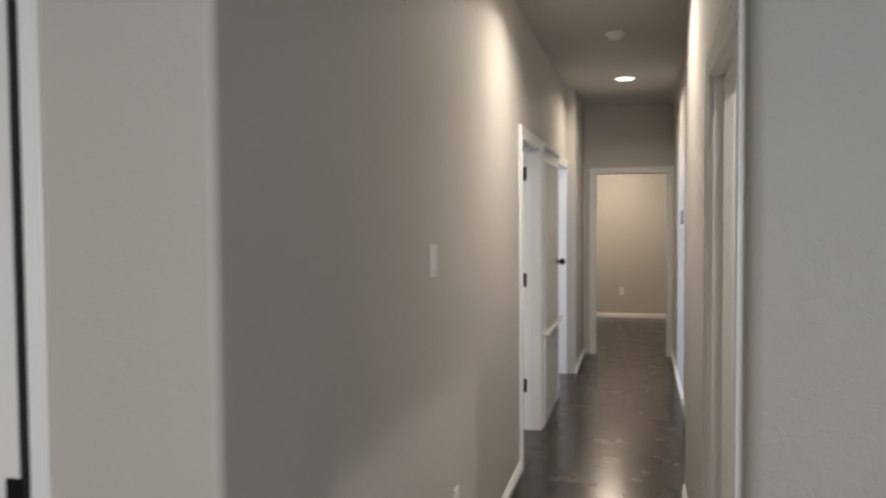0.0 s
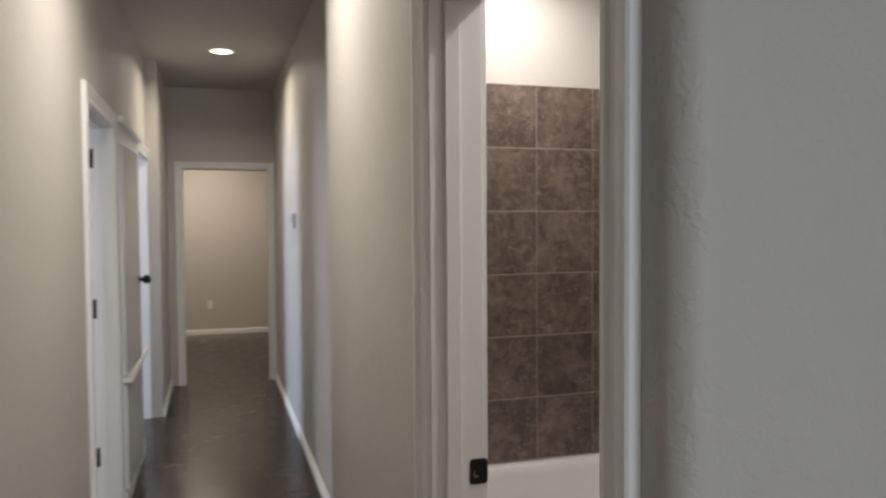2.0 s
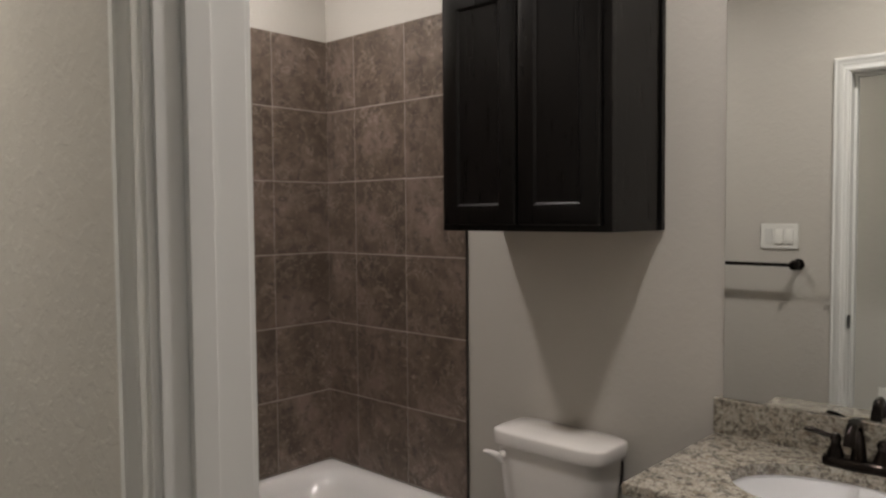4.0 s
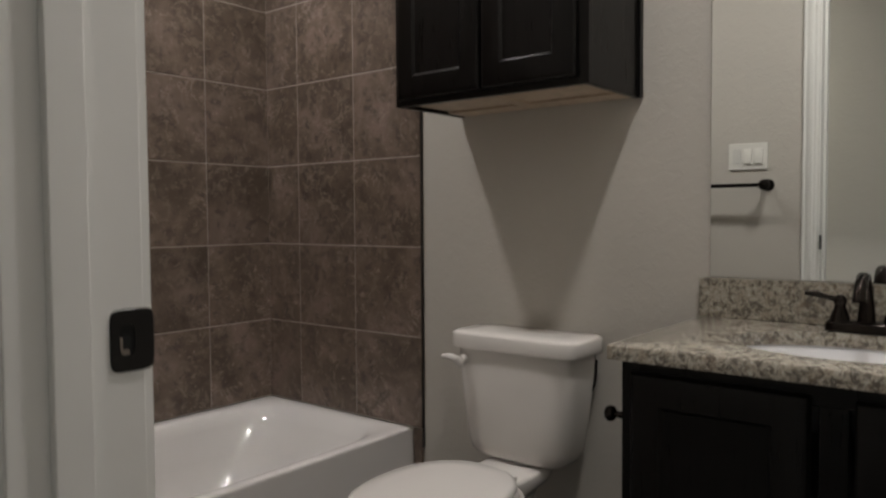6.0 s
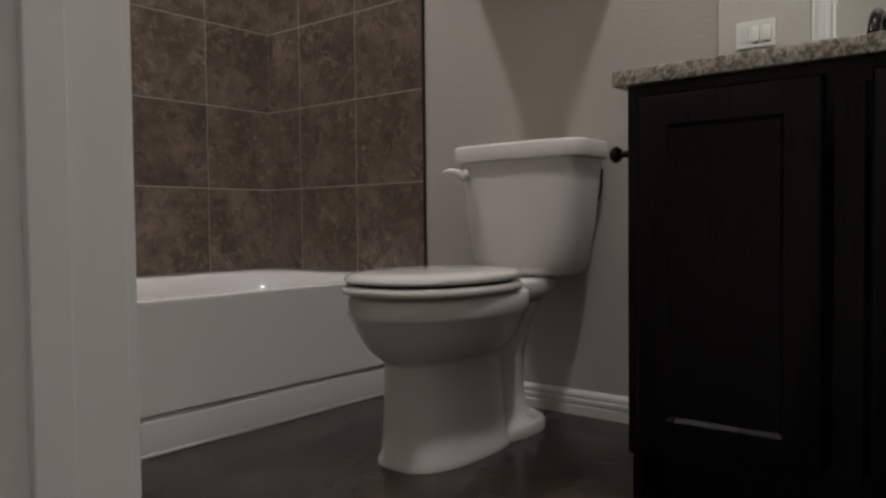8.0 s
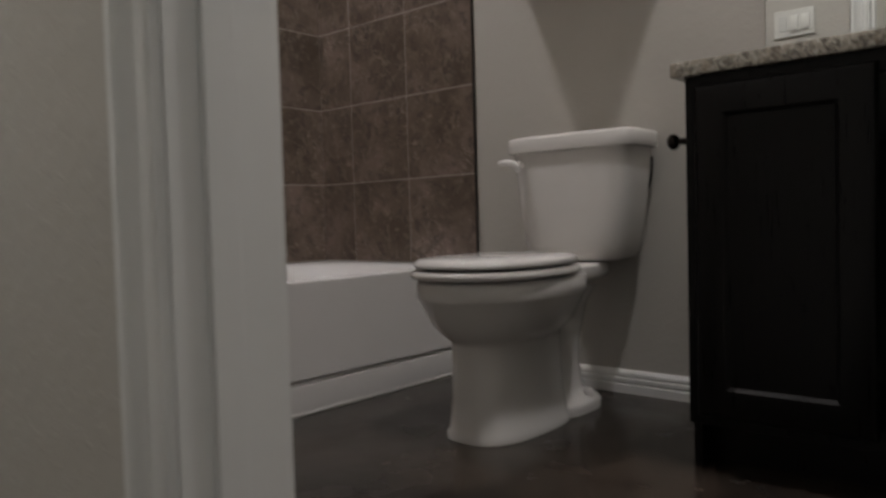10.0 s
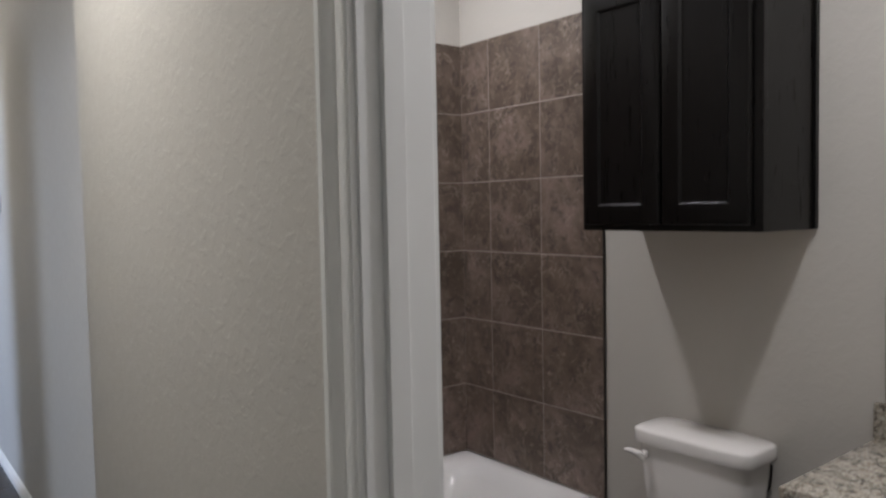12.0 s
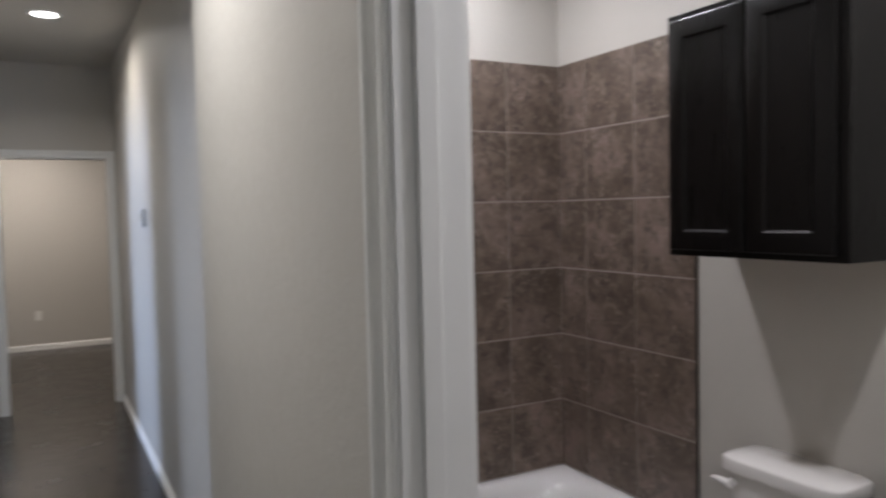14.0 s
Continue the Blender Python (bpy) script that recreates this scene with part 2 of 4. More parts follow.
def sweep(bm, path, normal, profile):
    """Runs a profile along a path in a plane, mitred at its corners: (a, b) is a to the left of the way, b along the normal."""
    path, n = [Vector(p) for p in path], Vector(normal)
    rings = []
    for i, p in enumerate(path):
        d0 = (p - path[i - 1]).normalized() if i else None
        d1 = (path[i + 1] - p).normalized() if i + 1 < len(path) else None
        d0, d1 = d0 or d1, d1 or d0
        l0, l1 = n.cross(d0), n.cross(d1)
        m = (l0 + l1).normalized()
        m = m / max(0.2, m.dot(l0))
        rings.append([p + a * m + b * n for a, b in profile])
    loft(bm, rings)
    return bm


def finish(name, bm, material, smooth=40, bevel=0.0):
    me = bpy.data.meshes.new(name)
    bmesh.ops.recalc_face_normals(bm, faces=bm.faces)
    bm.to_mesh(me)
    bm.free()
    if isinstance(material, (list, tuple)):
        for m in material:
            me.materials.append(m)
    else:
        me.materials.append(material)
    if smooth:
        for p in me.polygons:
            p.use_smooth = True
        me.set_sharp_from_angle(angle=radians(smooth))
    ob = new(name, me)
    if bevel:
        md = ob.modifiers.new("bevel", "BEVEL")
        md.width, md.segments, md.limit_method, md.angle_limit = bevel, 2, "ANGLE", radians(50)
    return ob


def thing(name, label, category, at=(0, 0, 0), group=""):
    ob = new(name)
    ob.location = at
    ob.empty_display_size = 0.05
    return tagged(ob, label, category, group)


def part(name, bm, material, parent, label="", smooth=40, bevel=0.0):
    ob = finish(name, bm, material, smooth, bevel)
    ob.parent = parent
    ob.matrix_parent_inverse = Matrix.Translation(-parent.location)
    return tagged(ob, label)


def setting(name, bm, material, label, category, smooth=40, bevel=0.0):
    return tagged(finish(name, bm, material, smooth, bevel), label, category, kind="structure")


# ---- plan ----
HX0, HX1 = -2.60, -1.64         # hall, faces of the left and right walls
BX = -1.515                     # bathroom face of the hall wall
DY0, DY1 = -2.512, -1.735       # bathroom doorway
HEAD = 2.05
BHEAD = 2.052                   # head of the bathroom doorway
HY0, HY1 = -3.38, 4.13          # hall's left corner, end wall
CORNER = -2.667
FX1 = -1.53                     # far part of the right wall, set back
FX0 = -2.515                    # far part of the left wall
STEP = -0.15
D1 = (0.03, 0.87)               # first doorway in the left wall
D2 = (2.09, 2.94)               # second doorway in the left wall
EX0, EX1 = -2.38, -1.595       # doorway in the end wall

setting("floor", boxes((-6.2, 3.0, -9.6, 8.2, -0.2, 0.0)), CONCRETE, "dark brown stained and polished concrete floor", "floor", 0)
setting("ceiling", boxes((-6.2, 3.0, -9.6, 8.2, CEIL, CEIL + 0.2)), CEILING, "beige painted textured plaster ceiling", "ceiling", 0)


def wall(name, *bs, bullnose=(), paint=WALL):
    """Boxes of wall; bullnose: (x, y, radius) of upright corners that are rounded."""
    bm = boxes(*bs)
    for x, y, radius in bullnose:
        es = [e for e in bm.edges if all(abs(v.co.x - x) < 1e-4 and abs(v.co.y - y) < 1e-4 for v in e.verts)]
        bmesh.ops.bevel(bm, geom=es, offset=radius, segments=12, affect="EDGES", profile=0.5)
    return setting(name, bm, paint, "greige painted wall with knockdown texture", "wall", 40)


# wall between hall and bathroom, with the doorway; its near end turns a rounded corner
wall("wall_hall_right", (HX1, BX, DY1 + 0.02, STEP, 0, CEIL), bullnose=[(HX1, STEP, 0.075)], paint=MID)
wall("wall_hall_right_far", (FX1, FX1 + 0.0149, STEP, 0.0, 0, CEIL), (FX1, FX1 + 0.12, 0.0, HY1, 0, CEIL))
wall("wall_over_bath_door", (HX1, BX, DY0 - 0.02, DY1 + 0.02, BHEAD + 0.02, CEIL))
wall("wall_bath_south", (HX1, 3.0, CORNER, DY0 - 0.02, 0, CEIL), bullnose=[(HX1, CORNER, 0.04)], paint=HEAVY)
wall("wall_bath_back", (0.0, 0.12, DY0 - 0.02, 0.12, 0, CEIL))
wall("wall_bath_north", (FX1 + 0.12, 0.0, 0.0, 0.12, 0, CEIL))
# left wall of the hall with two doorways
T = 0.125
wall("wall_hall_left_near", (HX0 - T, HX0, HY0, D1[0] - 0.02, 0, CEIL), bullnose=[(HX0, HY0, 0.022)])
wall("wall_hall_left_turn", (-2.995, HX0 - T, HY0, HY0 + T, 0, CEIL))
wall("wall_hall_left_middle", (HX0 - T, HX0, D1[1] + 0.02, D2[0] - 0.02, 0, CEIL))
wall("wall_hall_left_far", (HX0 - T, FX0, D2[1] + 0.02, HY1, 0, CEIL))
wall("wall_over_first_door", (HX0 - T, HX0, D1[0] - 0.02, D1[1] + 0.02, HEAD + 0.02, CEIL))
wall("wall_over_second_door", (HX0 - T, HX0, D2[0] - 0.02, D2[1] + 0.02, HEAD + 0.02, CEIL))
# end wall of the hall and the room behind it
wall("wall_hall_end", (-4.4, EX0 - 0.02, HY1, HY1 + T, 0, CEIL), (EX1 + 0.02, 0.6, HY1, HY1 + T, 0, CEIL), (EX0 - 0.02, EX1 + 0.02, HY1, HY1 + T, HEAD + 0.04, CEIL))
wall("wall_end_room_back", (-4.4, 0.6, 7.45, 7.57, 0, CEIL))
wall("wall_end_room_left", (-4.52, -4.4, HY1, 7.57, 0, CEIL))
wall("wall_end_room_right", (0.6, 0.72, HY1, 7.57, 0, CEIL))
# rooms off the hall's left side, with a window each
wall("wall_rooms_outer", (-5.62, -5.5, -3.0, -0.35, 0, CEIL), (-5.62, -5.5, -0.35, 0.65, 0, 0.85), (-5.62, -5.5, -0.35, 0.65, 2.15, CEIL),
     (-5.62, -5.5, 0.65, 2.08, 0, CEIL), (-5.62, -5.5, 2.08, 3.05, 0, 0.85), (-5.62, -5.5, 2.08, 3.05, 2.15, CEIL), (-5.62, -5.5, 3.05, HY1, 0, CEIL))
wall("wall_rooms_between", (-5.5, HX0 - T, 1.95, 2.05, 0, CEIL))
wall("wall_rooms_near", (-5.5, -3.02, HY0 + T + 0.3, HY0 + T + 0.4, 0, CEIL))
# the large room that the hall opens from
wall("wall_main_left", (-5.62, -5.5, -9.2, HY0 + T, 0, CEIL))
wall("wall_main_turn", (-5.5, -3.9, HY0, HY0 + T, 0, CEIL), (-3.9, -2.995, HY0, HY0 + T, HEAD + 0.02, CEIL))
wall("wall_main_right", (2.6, 2.72, -9.2, CORNER, 0, CEIL))
wall("wall_main_back", (-5.5, -1.65, -9.12, -9.0, 0, CEIL), (0.45, 2.6, -9.12, -9.0, 0, CEIL), (-1.65, 0.45, -9.12, -9.0, 0, 0.72), (-1.65, 0.45, -9.12, -9.0, 2.28, CEIL))

# ---- trim: jambs, casings, baseboards ----
CW = 0.076
CASING = [(0.0, 0.0), (0.0, 0.011), (0.006, 0.014), (0.016, 0.014), (0.022, 0.010), (0.034, 0.010), (0.040, 0.014), (0.054, 0.016), (0.060, 0.020), (0.072, 0.020), (CW, 0.016), (CW, 0.0)]
BASE = [(0.0, 0.0), (0.0, 0.016), (0.030, 0.016), (0.034, 0.010), (0.037, 0.010), (0.042, 0.015), (0.052, 0.015), (0.056, 0.009), (0.059, 0.009), (0.063, 0.012), (0.072, 0.011), (0.080, 0.005), (0.084, 0.0)]


def casing(name, path, normal, label="white painted moulded door casing", depth=1.0, width=1.0):
    bm = bmesh.new()
    sweep(bm, path, normal, [(a * width, b * depth) for a, b in CASING])
    return setting(name, bm, TRIM, label, "trim", 30)


def base_run(name, path):
    bm = bmesh.new()
    up = [(b, a * 0.83) for a, b in BASE]
    sweep(bm, path[::-1], (0, 0, 1), up)
    return setting(name, bm, TRIM, "white moulded baseboard", "baseboard", 30)


def jamb_y(name, x0, x1, y0, y1, head, stop=None):
    """Lining of a doorway in a wall that runs along y; stop: the x at which the door stop begins."""
    t = 0.02
    bs = [(x0, x1, y1, y1 + t - 0.002, 0, head + t - 0.002), (x0, x1, y0 - t + 0.002, y0, 0, head + t - 0.002), (x0, x1, y0, y1, head, head + t - 0.002)]
    if stop:
        a, b = stop
        bs += [(a, b, y1 - 0.011, y1, 0, head), (a, b, y0, y0 + 0.011, 0, head), (a, b, y0 + 0.011, y1 - 0.011, head - 0.011, head)]
    return setting(name, boxes(*bs), TRIM, "white painted door jamb", "door frame", 0, 0.0015)


jamb_y("door_frame_bath", HX1 - 0.001, BX + 0.001, DY0, DY1, BHEAD, (HX1 + 0.035, HX1 + 0.07))
r = 0.005
casing("trim_bath_door_hall", [(HX1, DY1 + r, 0.0), (HX1, DY1 + r, BHEAD + r), (HX1, DY0 - r, BHEAD + r), (HX1, DY0 - r, 0.0)], (-1, 0, 0), depth=1.0)
casing("trim_bath_door_inner", [(BX, DY0 - r + 0.012, BHEAD + r), (BX, DY1 + r, BHEAD + r), (BX, DY1 + r, 0.0)], (1, 0, 0), width=0.8)
jamb_y("door_frame_first", HX0 - T - 0.001, HX0 + 0.001, D1[0], D1[1], HEAD, (HX0 - 0.09, HX0 - 0.055))
jamb_y("door_frame_second", HX0 - T - 0.001, HX0 + 0.001, D2[0], D2[1], HEAD)
for i, d in enumerate((D1,)):
    casing("trim_left_door_%d" % (i + 1), [(HX0, d[0] - r, 0.0), (HX0, d[0] - r, HEAD + r), (HX0, d[1] + r, HEAD + r), (HX0, d[1] + r, 0.0)], (1, 0, 0))
EH = HEAD + 0.02
casing("trim_left_door_2", [(HX0, D2[0] - r, 0.0), (HX0, D2[0] - r, HEAD + r), (HX0, D2[1] + 0.019, HEAD + r)], (1, 0, 0))
setting("door_frame_end", boxes((EX0 - 0.018, EX0, HY1 - 0.001, HY1 + T + 0.001, 0, EH + 0.018), (EX1, EX1 + 0.018, HY1 - 0.001, HY1 + T + 0.001, 0, EH + 0.018),
        (EX0, EX1, HY1 - 0.001, HY1 + T + 0.001, EH, EH + 0.018)), TRIM, "white painted door jamb", "door frame", 0, 0.0015)
bm = bmesh.new()
EC = [(a * 0.85, b) for a, b in CASING]
sweep(bm, [(EX0 - r, HY1, 0.0), (EX0 - r, HY1, EH + r), (EX1 + r, HY1, EH + r), (EX1 + r, HY1, 0.0)], (0, -1, 0), EC)
setting("trim_end_door", bm, TRIM, "white painted moulded door casing", "trim", 30)

base_run("baseboard_hall_right", [(FX1, HY1, 0), (FX1, STEP, 0), (HX1 + 0.075, STEP, 0), (HX1 + 0.022, STEP - 0.022, 0), (HX1, STEP - 0.075, 0), (HX1, DY1 + r + CW, 0)])
base_run("baseboard_hall_left_near", [(HX0, HY0, 0), (HX0, D1[0] - r - CW, 0)])
base_run("baseboard_hall_left_far", [(FX0, D2[1] + 0.02, 0), (FX0, HY1, 0)])
base_run("baseboard_bath_back", [(0.0, -1.775, 0), (0.0, -0.80, 0)][::-1])
base_run("baseboard_end_room", [(-4.4, 7.45, 0), (0.6, 7.45, 0)])
base_run("baseboard_left_turn", [(-2.85, HY0, 0), (HX0, HY0, 0)])
base_run("baseboard_bath_south", [(HX1, DY0 - r - CW, 0), (HX1, CORNER + 0.04, 0), (HX1 + 0.012, CORNER + 0.012, 0), (HX1 + 0.04, CORNER, 0), (2.6, CORNER, 0)])

# ---- bathroom: tub ----
TY, TZ = -0.765, 0.372


def bathtub():
    t = thing("bathtub", "white acrylic alcove bathtub with a stepped apron", "bathtub", (-0.767, TY / 2, 0))
    x0, x1 = BX + 0.003, -0.003
    cx, cy = (x0 + x1) / 2, (TY - 0.0) / 2 + 0.0
    n = 64
    bm = bmesh.new()

    def ring(rx, ry, z, power, dx=0.0, dy=0.0):
        return super_ring(cx + dx, cy + dy, z, rx, ry, power, n)

    rx, ry = (x1 - x0) / 2, -TY / 2 - 0.003
    rings = [ring(rx, ry, TZ - 0.045, 60), ring(rx, ry, TZ - 0.006, 60), ring(rx - 0.002, ry - 0.002, TZ - 0.0015, 55), ring(rx - 0.006, ry - 0.006, TZ, 50),
             ring(rx - 0.034, ry - 0.034, TZ - 0.0005, 14), ring(rx - 0.046, ry - 0.044, TZ - 0.003, 8), ring(rx - 0.064, ry - 0.056, TZ - 0.014, 6, -0.006), ring(rx - 0.082, ry - 0.068, TZ - 0.050, 5.0, -0.018),
             ring(rx - 0.125, ry - 0.084, TZ - 0.150, 4.4, -0.050), ring(rx - 0.175, ry - 0.104, TZ - 0.265, 4.0, -0.082), ring(rx - 0.230, ry - 0.140, TZ - 0.312, 3.6, -0.105), ring(rx - 0.340, ry - 0.220, TZ - 0.325, 3.2, -0.115)]
    loft(bm, rings, False, True)
    part("basin", bm, ACRYL, t, "", 50)
    bm = bmesh.new()
    yo = TY + 0.003
    prof = [(yo - 0.0006, TZ - 0.008), (yo - 0.0010, TZ - 0.040), (yo - 0.006, 0.106), (yo - 0.007, 0.101), (yo + 0.008, 0.099), (yo + 0.008, 0.090), (yo - 0.003, 0.084), (yo - 0.005, 0.079), (yo - 0.004, 0.0), (yo + 0.05, 0.0), (yo + 0.05, TZ - 0.050), (yo + 0.004, TZ - 0.046), (yo + 0.0004, TZ - 0.008)]
    loft(bm, [[(x0, a, b) for a, b in prof], [(x1, a, b) for a, b in prof]])
    part("apron", bm, ACRYL, t, "white tub apron with a recessed band", 35)
    bm = bmesh.new()
    tube(bm, [(x0 + 0.01, yo - 0.001, 0.004), (x1 - 0.01, yo - 0.001, 0.004)], 0.006, 8)
    part("caulk_line", bm, CAULK, t)
    return t


bathtub()

# ---- bathroom: toilet ----


def toilet():
    cy = -1.285
    t = thing("toilet", "white two-piece toilet with its seat lid closed", "toilet", (-0.40, cy, 0))
    n = 48
    # bowl and foot, one casting
    bm = bmesh.new()
    spec = [(0.0, -0.487, 0.190, 0.108, 2.8), (0.012, -0.487, 0.190, 0.108, 2.8), (0.022, -0.488, 0.184, 0.101, 2.7), (0.10, -0.492, 0.178, 0.094, 2.5), (0.225, -0.494, 0.174, 0.092, 2.4),
            (0.234, -0.494, 0.176, 0.095, 2.3), (0.241, -0.496, 0.185, 0.106, 2.2), (0.255, -0.499, 0.199, 0.123, 2.2), (0.276, -0.502, 0.214, 0.141, 2.2), (0.304, -0.504, 0.227, 0.156, 2.2), (0.330, -0.506, 0.236, 0.168, 2.2),
            (0.338, -0.506, 0.241, 0.175, 2.2), (0.344, -0.506, 0.243, 0.178, 2.2), (0.376, -0.505, 0.242, 0.178, 2.2), (0.384, -0.504, 0.236, 0.172, 2.2)]
    loft(bm, [super_ring(cx, cy, z, rx, ry, p, n, 2.8 if z < 0.24 else 2.4) for z, cx, rx, ry, p in spec])
    part("bowl", bm, CERAMIC, t, "", 55)
    # rear deck under the tank and the rear foot with bolt flange
    bm = bmesh.new()
    loft(bm, [[(px + dx, py, z + dz * (px + 0.34) / 0.27) for px, py, z in super_ring(-0.212, cy, zz, 0.130 - e, 0.094 - e, 4.0, 40)]
              for zz, e, dx, dz in ((0.330, 0.035, -0.03, 0.02), (0.345, 0.006, 0.0, 0.02), (0.356, 0.0, 0.0, 0.02), (0.388, 0.0, 0.0, 0.0), (0.395, 0.004, 0.0, 0.0), (0.398, 0.012, 0.0, 0.0))])
    part("tank_deck", bm, CERAMIC, t, "", 50)
    bm = bmesh.new()
    loft(bm, [super_ring(-0.262 - dx, cy, z, rx, ry, 2.5, 40) for z, dx, rx, ry in ((0.0, 0.0, 0.135, 0.100), (0.022, 0.0, 0.135, 0.100), (0.032, 0.0, 0.128, 0.093), (0.038, 0.006, 0.112, 0.072), (0.060, 0.01, 0.100, 0.050), (0.12, 0.012, 0.094, 0.044), (0.20, 0.0, 0.090, 0.044), (0.29, -0.02, 0.095, 0.058), (0.338, -0.04, 0.110, 0.076))])
    part("rear_foot", bm, CERAMIC, t, "", 50)
    for sgn in (1, -1):
        bm = bmesh.new()
        loft(bm, [super_ring(-0.222, cy + sgn * 0.072, z, r0, r0, 2, 16) for z, r0 in ((0.028, 0.016), (0.046, 0.016), (0.054, 0.012), (0.058, 0.005))])
        part("bolt_cap", bm, SEATP, t)
    # seat and lid
    bm = bmesh.new()
    loft(bm, [super_ring(-0.528, cy, z, rx, ry, 2.25, n, 2.25) for z, rx, ry in ((0.389, 0.221, 0.173), (0.389, 0.228, 0.179), (0.396, 0.234, 0.184), (0.405, 0.231, 0.181), (0.409, 0.220, 0.171))])
    part("seat_ring", bm, SEATP, t, "", 60)
    bm = bmesh.new()
    loft(bm, [super_ring(-0.527, cy, z, rx, ry, 2.25, n, 2.25) for z, rx, ry in ((0.4155, 0.212, 0.165), (0.4155, 0.222, 0.174), (0.421, 0.227, 0.178), (0.429, 0.224, 0.175), (0.435, 0.213, 0.164), (0.439, 0.16, 0.12), (0.440, 0.05, 0.04))])
    part("seat_lid", bm, SEATP, t, "white closed seat lid", 60)
    # near-black slab painted in as the shade between seat and lid
    bm = bmesh.new()
    loft(bm, [super_ring(-0.527, cy, z, 0.206, 0.159, 2.25, n, 2.25) for z in (0.408, 0.4165)])
    part("seat_gap_shade", bm, DARK, t)
    for sgn in (1, -1):
        part("seat_hinge", box(bmesh.new(), -0.318, -0.285, cy + sgn * 0.068 - 0.015, cy + sgn * 0.068 + 0.015, 0.396, 0.414, 0.006), SEATP, t)
    # tank
    bm = bmesh.new()
    cyt = cy
    spec = [(0.402, 0.052, 0.112, 0.0), (0.404, 0.062, 0.130, 0.0), (0.411, 0.071, 0.145, 0.0), (0.424, 0.078, 0.155, 0.0), (0.445, 0.083, 0.163, 0.0), (0.56, 0.089, 0.180, 0.0), (0.70, 0.094, 0.193, 0.0), (0.7135, 0.094, 0.193, 0.0)]
    loft(bm, [super_ring(-0.112, cyt, z, rx, ry, 4.8, 64) for z, rx, ry, _ in spec])
    part("tank", bm, CERAMIC, t, "", 55)
    bm = bmesh.new()
    loft(bm, [super_ring(-0.114, cyt, z, rx, ry, 5.6, 64) for z, rx, ry in ((0.714, 0.096, 0.198), (0.716, 0.102, 0.207), (0.721, 0.103, 0.209), (0.7535, 0.103, 0.209), (0.7585, 0.101, 0.206), (0.7615, 0.094, 0.199), (0.7630, 0.05, 0.14))])
    part("tank_lid", bm, CERAMIC, t, "", 55)
    bm = bmesh.new()
    cyl(bm, (-0.205, cyt + 0.150, 0.682), (-0.222, cyt + 0.150, 0.682), 0.014, 0.012, 16)
    tube(bm, [(-0.216, cyt + 0.150, 0.664), (-0.224, cyt + 0.151, 0.674), (-0.231, cyt + 0.157, 0.684), (-0.235, cyt + 0.170, 0.689), (-0.236, cyt + 0.188, 0.690), (-0.235, cyt + 0.204, 0.688)], [0.007, 0.011, 0.012, 0.0105, 0.009, 0.007], 14)
    part("flush_lever", bm, SEATP, t, "white flush lever")
    bm = bmesh.new()
    tube(bm, [(-0.032, cyt - 0.181, 0.690), (-0.032, cyt - 0.180, 0.655), (-0.031, cyt - 0.175, 0.620), (-0.030, cyt - 0.160, 0.590)], 0.003, 8)
    part("supply_hose", bm, BLACK, t)
    return t


toilet()

# ---- bathroom: cabinets ----


def panel_door(parent, x, y0, y1, z0, z1, knob=None):
    """A framed door with a recessed flat panel and bevelled inner edges; its front looks to -x."""
    f, tk = 0.060, 0.020
    bm = bmesh.new()
    # outer frame front with a bevelled step to the panel
    def rect(x_, d):
        return [(x_, y0 + d, z0 + d), (x_, y1 - d, z0 + d), (x_, y1 - d, z1 - d), (x_, y0 + d, z1 - d)]
    loft(bm, [rect(x, 0.0), rect(x - tk + 0.010, 0.0), rect(x - tk + 0.003, 0.004), rect(x - tk, 0.012), rect(x - tk, f - 0.001), rect(x - tk + 0.002, f + 0.001), rect(x - tk + 0.007, f + 0.006), rect(x - tk + 0.008, f + 0.0065)], True, True)
    d = part("door", bm, ESP, parent, "", 25)
    if knob:
        bm = bmesh.new()
        cyl(bm, (x - tk, *knob), (x - tk - 0.016, *knob), 0.006, 0.006, 12)
        ball(bm, (x - tk - 0.024, *knob), 0.016, 0.7, 1, 1, 16)
        part("knob", bm, BRONZE, d, "dark bronze round knob")
    return d


